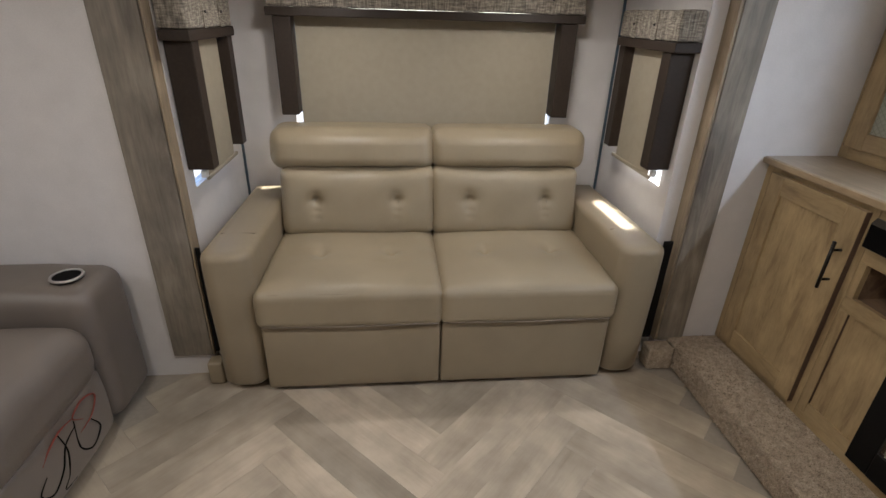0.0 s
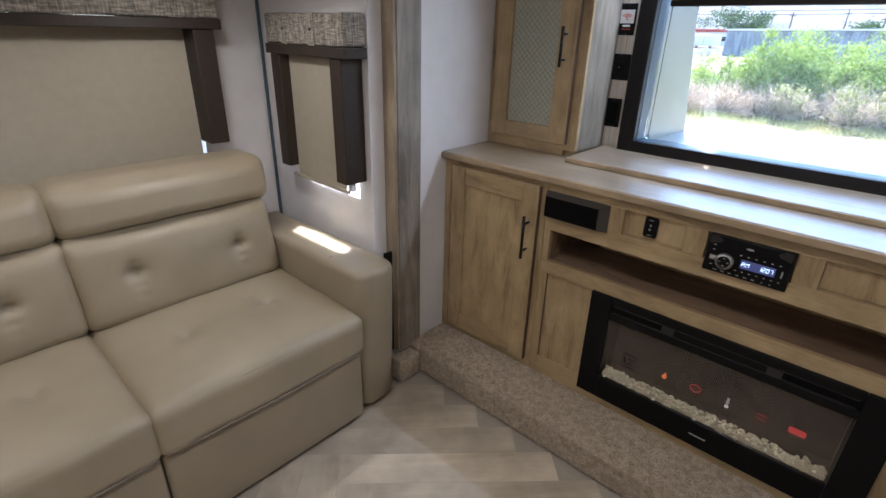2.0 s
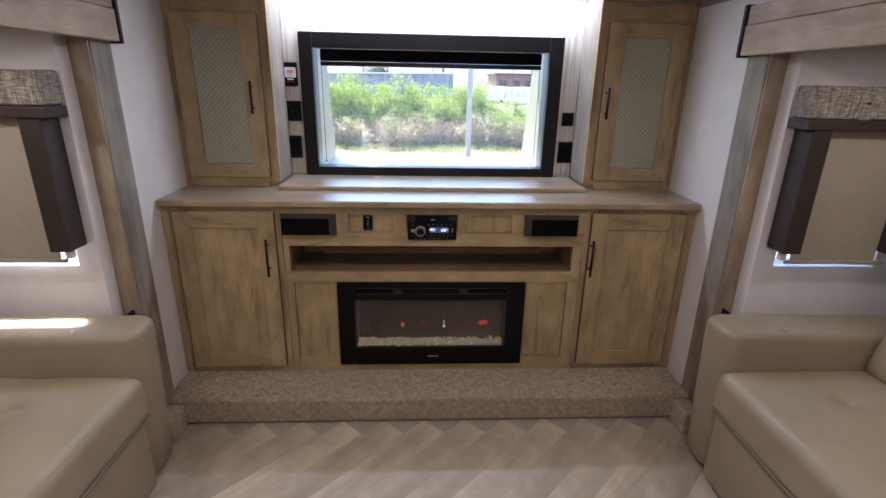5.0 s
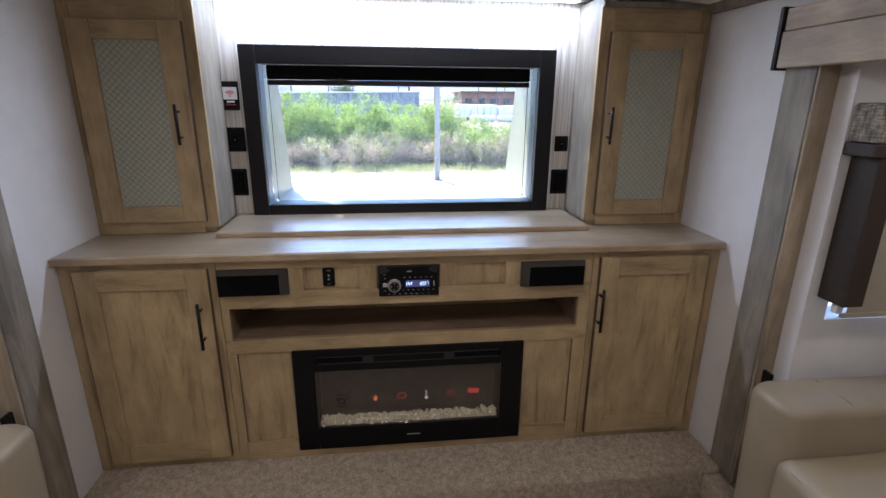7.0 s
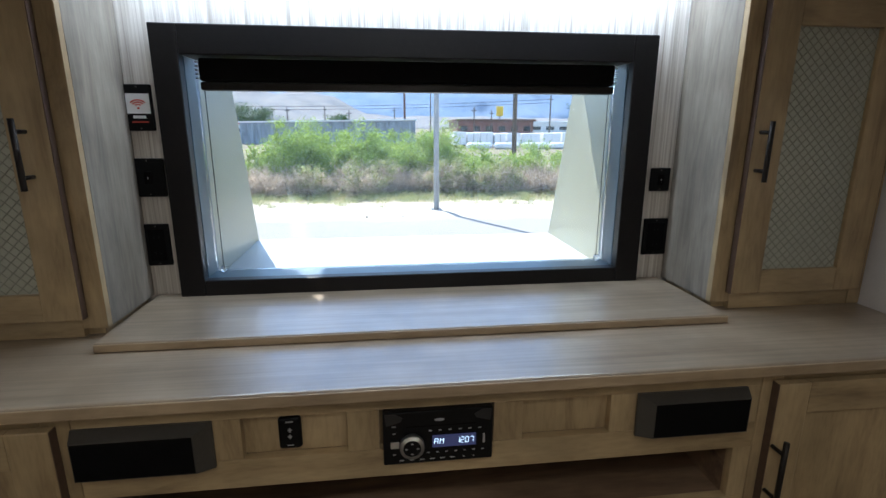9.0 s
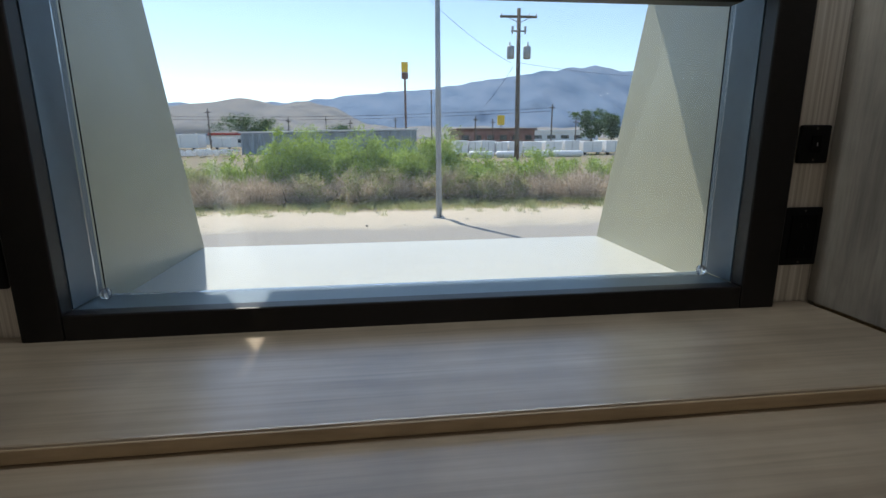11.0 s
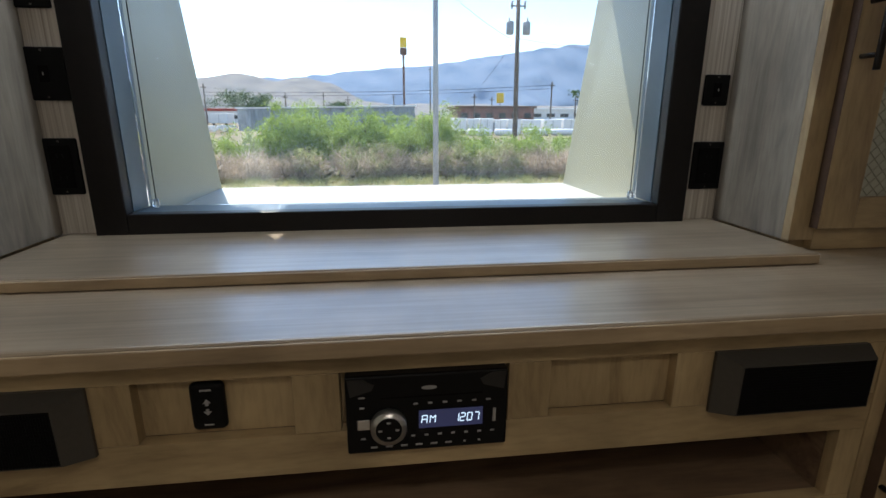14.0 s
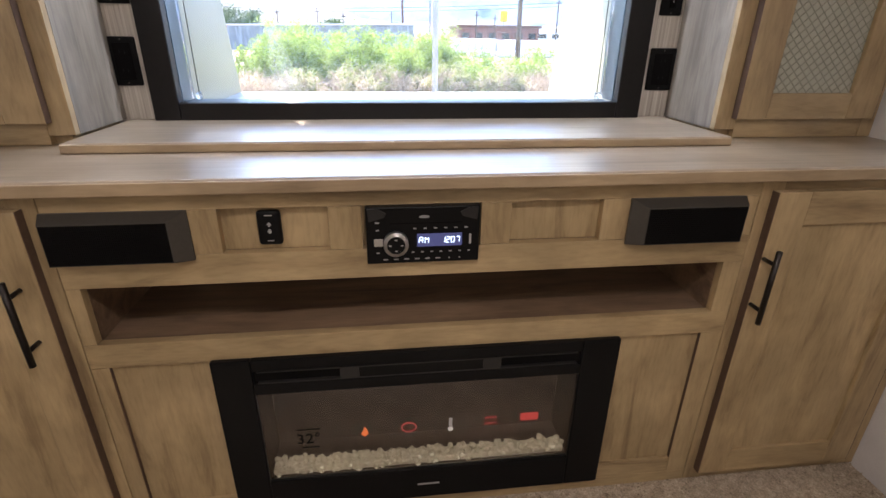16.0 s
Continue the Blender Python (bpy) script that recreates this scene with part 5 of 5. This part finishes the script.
for _ in range(90):
    p = Vector((rg.uniform(13.4, 16.2), rg.uniform(-9, 9), -1.07))
    r = rg.uniform(0.02, 0.08)
    bmx = bmesh.new()
    bmesh.ops.create_icosphere(bmx, subdivisions=1, radius=r)
    k = len(vs)
    for v in bmx.verts:
        vs.append(Vector((p.x + v.co.x * 1.2, p.y + v.co.y, p.z + v.co.z * 0.6)) * 1.0)
    fs += [tuple(k + v.index for v in f.verts) for f in bmx.faces]
    bmx.free()
me = bpy.data.meshes.new("pebbles")
me.from_pydata([tuple(v) for v in vs], [], fs)
me.materials.append(plain("pebble", (0.42, 0.38, 0.32), 0.9, 40, 0.15, 0.2))
tagged(new("pebbles", me), "loose stones on the sandy verge", "stones", kind="stuff")

# poles
lp = thing("light_pole", (14.3, -1.53, -1.06), "galvanised steel light pole at the lot edge", "pole")
part("shaft", tube([(14.3, -1.53, -1.02), (14.3, -1.53, 3.0), (14.3, -1.53, 9.0)], [0.088, 0.078, 0.06], None, 14), steel_m, lp, "", True)
part("base_plate", box((14.12, -1.71, -1.06), (14.48, -1.35, -1.02), 0.005), steel_m, lp)
for dx in (-0.13, 0.13):
    for dy in (-0.13, 0.13):
        part("bolt", disc((14.3 + dx, -1.53 + dy, -1.0), 0.018, 0.05, "z", None, 8), steel_m, lp)
timber_m = plain("weathered_timber", (0.12, 0.095, 0.075), 0.9, 20, 0.15, 0.3)
px, py = 35.0, -9.50
up = thing("utility_pole", (px, py, gz(px)), "wooden utility pole with crossarm and two transformers", "utility pole")
part("pole", tube([(px, py, gz(px)), (px, py + 0.12, 9.9)], [0.19, 0.13], None, 12), timber_m, up, "", True)
part("crossarm", box((px - 0.08, py - 1.15, 9.30), (px + 0.06, py + 1.42, 9.45), 0.01), timber_m, up)
for k in (-1, 1):
    part("brace", tube([(px - 0.1, py + 0.12 + k * 0.75, 9.3), (px - 0.1, py + 0.12, 8.95)], 0.025, None, 6), timber_m, up)
part("short_arm", box((px - 0.08, py - 0.42, 8.42), (px + 0.06, py + 0.64, 8.50), 0.01), timber_m, up)
for k in (-0.34, 0.55):
    part("fuse_cutout", tube([(px - 0.05, py + k, 8.25), (px - 0.05, py + k, 8.75)], [0.05, 0.09], None, 8), steel_m, up, "", True)
for k in (-0.50, 0.66):
    t = part("transformer", tube([(px - 0.1, py + k, 6.65), (px - 0.1, py + k, 6.72), (px - 0.1, py + k, 7.40), (px - 0.1, py + k, 7.48)], [0.22, 0.26, 0.26, 0.2], None, 16), steel_m, up, "grey transformer can", True)
    part("bushing", tube([(px - 0.1, py + k * 1.1, 7.46), (px - 0.1, py + k * 1.1, 7.75)], 0.05, None, 8), steel_m, t, "", True)
for k in (-1.1, -0.6, 1.3):
    part("insulator", tube([(px, py + k, 9.45), (px, py + k, 9.62)], [0.05, 0.03], None, 8), white_plastic, up, "", True)


def cable(name, a, b, sag, r=0.012, n=16):
    a, b = Vector(a), Vector(b)
    pts = [a.lerp(b, i / n) - Vector((0, 0, sag * 4 * (i / n) * (1 - i / n))) for i in range(n + 1)]
    c = thing(name, a, "thin black overhead cable strung between poles", "cable", "overhead cables")
    part("wire", tube(pts, r, None, 5), black_m, c)


cable("overhead_cable", (35, -8.9, 6.4), (30.0, 1.6, 13.5), 0.8)
cable("overhead_cable", (35, -9.3, 6.45), (60, -40, 9.0), 0.6)
cable("overhead_cable", (35, -9.1, 6.2), (36.5, -7.4, 3.6), 0.1)
for dz in (0.0, 0.5):
    cable("overhead_cable", (95, 37.5, 4.9 + dz), (80, -27.4, 5.6 + dz), 0.6, 0.03)

yellow_m = mat("yellow_sign", (0.75, 0.52, 0.03), 0.5)
brown_m = plain("brown_sign", (0.12, 0.06, 0.04), 0.6, 10)


def sign_pole(x, y, z, w, h, post, two=True):
    sg = thing("sign_pole", (x, y, gz(x)), "tall roadside sign with a yellow panel", "sign", "roadside signs")
    part("post", tube([(x, y, gz(x)), (x, y, z)], post, None, 10), brown_m, sg)
    part("panel", box((x - 0.2, y - w / 2, z + h * (0.42 if two else 0)), (x + 0.2, y + w / 2, z + h), 0.08), yellow_m, sg, "yellow panel")
    if two:
        part("lower_panel", box((x - 0.2, y - w / 2, z), (x + 0.2, y + w / 2, z + h * 0.4), 0.05), brown_m, sg)


sign_pole(150, -6.8, 18.2, 1.9, 4.7, 0.32)
sign_pole(120, -28.4, 4.4, 1.7, 2.3, 0.12, False)
for x, y, h in ((110, -10.6, 11.5), (90, -16.6, 5.5), (80, -27.4, 7.2), (95, 37.5, 6.5), (95, 31.0, 7.0), (100, 18.0, 5.5), (110, 12.0, 6.0), (95, 6.0, 5.0), (120, -3, 6), (100, -22, 5.2), (85, -33.5, 5.0)):
    p = thing("far_pole", (x, y, gz(x)), "distant wooden utility pole", "pole", "distant poles")
    part("shaft", tube([(x, y, gz(x)), (x, y, gz(x) + h)], [0.14, 0.1], None, 7), timber_m, p)
    part("arm", box((x - 0.06, y - 0.5, gz(x) + h - 0.7), (x + 0.06, y + 0.5, gz(x) + h - 0.55)), timber_m, p)


# buildings, fence, trailers
def corrugated(name, colour):
    m = mat(name, colour, 0.6)
    w = node(m, "ShaderNodeTexNoise", Scale=3.0, Detail=5.0)
    link(m, coords(m, (1, 1, 0.15)), w.inputs["Vector"])
    link(m, ramp(m, w.outputs[0], [(0.35, tuple(c * 0.62 for c in colour)), (0.65, tuple(min(1, c * 1.3) for c in colour))]), bsdf(m).inputs["Base Color"])
    return m


sheet_m = corrugated("weathered_sheet_metal", (0.25, 0.29, 0.34))
brick_m = corrugated("brown_brick_far", (0.22, 0.10, 0.075))
roofw_m = plain("white_roof", (0.7, 0.72, 0.74), 0.5, 5, 0.05, 0)
shed_red = plain("red_fascia", (0.35, 0.04, 0.03), 0.6, 5, 0.1, 0)
window_dark = mat("far_window", (0.03, 0.035, 0.04), 0.2)

sh = thing("storage_shed", (70, 7, gz(70)), "long weathered blue-grey sheet-metal shed", "shed")
bm = bmesh.new()
n = 190
for i in range(n):
    ya, yb = 19.0 - 23.6 * i / n, 19.0 - 23.6 * (i + 1) / n
    q = 0.05 if i % 2 else 0.0
    box((70 + q, yb, gz(70) - 0.1), (70.2, ya, 2.15 + 0.35 * i / n), 0, bm)
part("wall", bm, sheet_m, sh)
part("roof", prism([(19.2, 2.18), (-4.8, 2.55), (-4.8, 2.72), (19.2, 2.34)], "x", 69.7, 84), roofw_m, sh, "pale metal roof")


def far_building(x, y0, y1, z0, h, wallm, roofm, windows, label):
    b = thing("building", (x, (y0 + y1) / 2, z0), label, "building")
    part("wall", box((x, y0, z0 - 1.5), (x + 14, y1, z0 + h)), wallm, b)
    part("roof", box((x - 0.5, y0 - 0.5, z0 + h), (x + 14.5, y1 + 0.5, z0 + h + 0.5), 0.05), roofm, b)
    k = int((y1 - y0) / windows)
    for i in range(k):
        yy = y0 + (i + 0.5) * (y1 - y0) / k
        part("window", box((x - 0.06, yy - windows * 0.3, z0 + 0.5), (x - 0.01, yy + windows * 0.3, z0 + h * 0.62)), window_dark, b)


far_building(110, -33.8, -16.6, 0.4, 2.6, brick_m, brown_m, 2.6, "low brown brick restaurant building far off")
far_building(140, -62, -38, 0.6, 2.4, roofw_m, roofw_m, 4, "long white-roofed building far off")
far_building(105, 27, 34, 0.2, 2.0, roofw_m, shed_red, 2.5, "small store with red fascia far off")
far_building(120, 36, 52, 0.2, 2.0, roofw_m, sheet_m, 3.5, "low pale commercial building far off")
trailer_m = plain("trailer_white", (0.72, 0.73, 0.74), 0.4, 4, 0.05, 0)


def trailer(x, y, w, h, tank=False):
    z = gz(x)
    t = thing("cargo_trailer" if not tank else "storage_tank", (x, y, z), "parked white cargo trailer on two axles" if not tank else "long white tank lying on the ground", "trailer" if not tank else "tank", "parked trailers" if not tank else "white tanks")
    if tank:
        part("tank", tube([(x, y - w / 2, z + h / 2), (x, y - w / 2 + 0.25, z + h / 2), (x, y + w / 2 - 0.25, z + h / 2), (x, y + w / 2, z + h / 2)], [h * 0.25, h * 0.5, h * 0.5, h * 0.25], None, 12), trailer_m, t, "", True)
        return
    part("body", box((x, y - w / 2, z + 0.35), (x + 4, y + w / 2, z + h), 0.06), trailer_m, t)
    part("door_seam", box((x - 0.02, y - 0.03, z + 0.5), (x - 0.003, y + 0.03, z + h - 0.15)), steel_m, t)
    for k in (-1, 1):
        part("wheel", disc((x + 0.4, y + k * w * 0.34, z + 0.33), 0.33, 0.22, "y", None, 14), black_m, t)


for i, (y, w, h) in enumerate(((-9.4, 1.5, 1.9), (-11.1, 1.5, 1.8), (-12.8, 1.6, 1.85), (-14.4, 1.4, 1.7), (-16.2, 1.7, 1.75), (-18.4, 2.3, 1.7), (-21.0, 2.2, 1.75), (-23.4, 1.9, 1.8), (-26.2, 2.5, 1.7), (-29.0, 2.4, 1.8))):
    trailer(60 + 0.2 * (i % 3), y, w, h)
for y, w in ((-11.0, 3.0), (-14.2, 3.0), (-17.6, 3.2), (-21.2, 3.8)):
    trailer(56, y, w, 0.75, True)
trailer(88, 33.5, 5.5, 2.6)
trailer(90, 27.5, 3.0, 2.0)
# heap of pale goods in the yard
vs, fs = [], []
for _ in range(220):
    p = Vector((rg.uniform(62, 70), rg.uniform(19.0, 27.0), gz(64) + rg.uniform(0.1, 0.7)))
    s_ = rg.uniform(0.12, 0.4)
    k = len(vs)
    for dx in (0, s_):
        for dy in (0, s_ * rg.uniform(1, 2)):
            for dz in (0, s_ * 0.7):
                vs.append(p + Vector((dx, dy, dz)))
    fs += [(k, k + 1, k + 3, k + 2), (k + 4, k + 5, k + 7, k + 6), (k, k + 1, k + 5, k + 4), (k + 2, k + 3, k + 7, k + 6), (k, k + 2, k + 6, k + 4), (k + 1, k + 3, k + 7, k + 5)]
me = bpy.data.meshes.new("stacked_goods")
me.from_pydata([tuple(v) for v in vs], [], fs)
me.materials.append(trailer_m)
tagged(new("stacked_goods", me), "pale goods stacked in the yard far off", "goods", kind="stuff")


def tree(x, y, h, w, seed):
    rnd = random.Random(seed)
    z = gz(x)
    t = thing("tree", (x, y, z), "leafy dark green tree far off in the yard", "tree", "distant trees")
    part("trunk", tube([(x, y, z), (x, y, z + h * 0.45), (x + 0.2, y, z + h * 0.8)], [0.22, 0.15, 0.05], None, 8), bark_m, t, "", True)
    clumps = [(Vector((rnd.gauss(0, w * 0.28), rnd.gauss(0, w * 0.28), h * rnd.uniform(0.35, 0.95))), w * 0.13) for _ in range(26)]
    data_part("crown", *blades(rnd, clumps, 2600, 1.0, 0.4, 0.14, 0.3), tree_m, t)


tree(90, -38.6, 6.6, 3.6, 1)
tree(92, -43.5, 5.8, 3.0, 2)
tree(140, 38, 6.5, 7, 3)
tree(142, 33, 6.0, 6, 4)
tree(95, 42, 5.5, 3.5, 5)
tree(150, 12, 4.0, 6, 6)


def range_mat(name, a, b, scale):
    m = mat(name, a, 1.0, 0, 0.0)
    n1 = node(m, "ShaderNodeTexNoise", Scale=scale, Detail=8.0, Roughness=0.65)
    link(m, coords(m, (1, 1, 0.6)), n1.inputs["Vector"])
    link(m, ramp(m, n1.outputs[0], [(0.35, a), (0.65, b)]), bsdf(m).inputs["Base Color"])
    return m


def mountain(name, x, crest, base, material, label, depth, rough):
    """A range along y: crest is a list of (y, height); folds run down its face."""
    bm = bmesh.new()
    y0, y1, n, k = crest[0][0], crest[-1][0], 150, 14
    rows = []
    for i in range(n + 1):
        y = y0 + (y1 - y0) * i / n
        h = float(np.interp(y, [c[0] for c in crest], [c[1] for c in crest]))
        h += rough * noise.noise(Vector((y * 0.012, x * 0.01, 0))) * 1.4
        row = []
        for j in range(k + 1):
            q = j / k
            fold = noise.noise(Vector((y * 0.010, q * 3.0, x * 0.01))) * 0.5 + noise.noise(Vector((y * 0.03, q * 7.0, 3.0))) * 0.25
            row.append(bm.verts.new((x - depth * (1 - q) + depth * 0.4 * fold * (1 - q), y, base + (h - base) * (q ** 0.8) * (1 + 0.16 * fold * (1 - q)))))
        rows.append(row)
    for i in range(n):
        for j in range(k):
            bm.faces.new((rows[i][j], rows[i + 1][j], rows[i + 1][j + 1], rows[i][j + 1]))
    tagged(struct(name, bm, material, label, "mountains", True), kind="structure")


# distance haze is mixed into both range colours as pale blue-grey
mountain("backdrop_mountains", 3000, [(-2600, 330), (-1900, 380), (-1432, 398), (-1285, 424), (-1100, 405), (-950, 385), (-724, 352), (-500, 318), (-315, 287), (-100, 270), (152, 250), (420, 215), (800, 200), (1181, 205), (1800, 215), (2600, 200)], -5, range_mat("hazed_range", (0.15, 0.215, 0.31), (0.23, 0.29, 0.385), 0.006), "forested mountain range on the horizon, blued with painted haze", 700, 9)
mountain("backdrop_hills", 1500, [(-1200, 28), (-500, 34), (-100, 36), (46, 42), (130, 88), (207, 106), (300, 100), (396, 117), (480, 104), (600, 92), (900, 75), (1500, 60)], -3, range_mat("hazed_dry_hills", (0.19, 0.195, 0.205), (0.285, 0.275, 0.26), 0.02), "dry brown hills before the range, greyed with painted haze", 500, 6)

# ---- floor planks ----
PW, PN = 0.128, 6
bm = box((-PN * PW / 2 + 0.0002, -PW / 2 + 0.0002, -0.0038), (PN * PW / 2 - 0.0002, PW / 2 - 0.0002, 0.0), 0)
for v in bm.verts:
    if v.co.z > -0.001:
        v.co.x *= 0.9996
        v.co.y *= 0.998
plank_me = to_mesh("plank", bm, plank_m)
rot = Matrix.Rotation(radians(45), 3, 'Z')
org = Vector((-0.23, 0.408, 0))


def lay(u, v, turn):
    p = org + rot @ Vector((u, v, 0))
    if XB < p.x < -0.14 and abs(p.y) < HW + 0.1:
        if abs(p.y) > HW - 0.15 and not (OX0 < p.x < OX1) and abs(p.y) > HW - 0.02:
            return
        ob = new("plank", plank_me)
        ob.matrix_world = Matrix.Translation((p.x, p.y, 0)) @ Matrix.Rotation(radians(45 + turn), 4, 'Z')
        ob.parent = floor


for i in range(-50, 51):
    for j in range(-50, 51):
        if (i - j) % (2 * PN) == 0:
            lay((i + PN / 2) * PW, (j + 0.5) * PW, 0)
        if (i - j) % (2 * PN) == 2 * PN - 1:
            lay((i + 0.5) * PW, (j + PN / 2) * PW, 90)
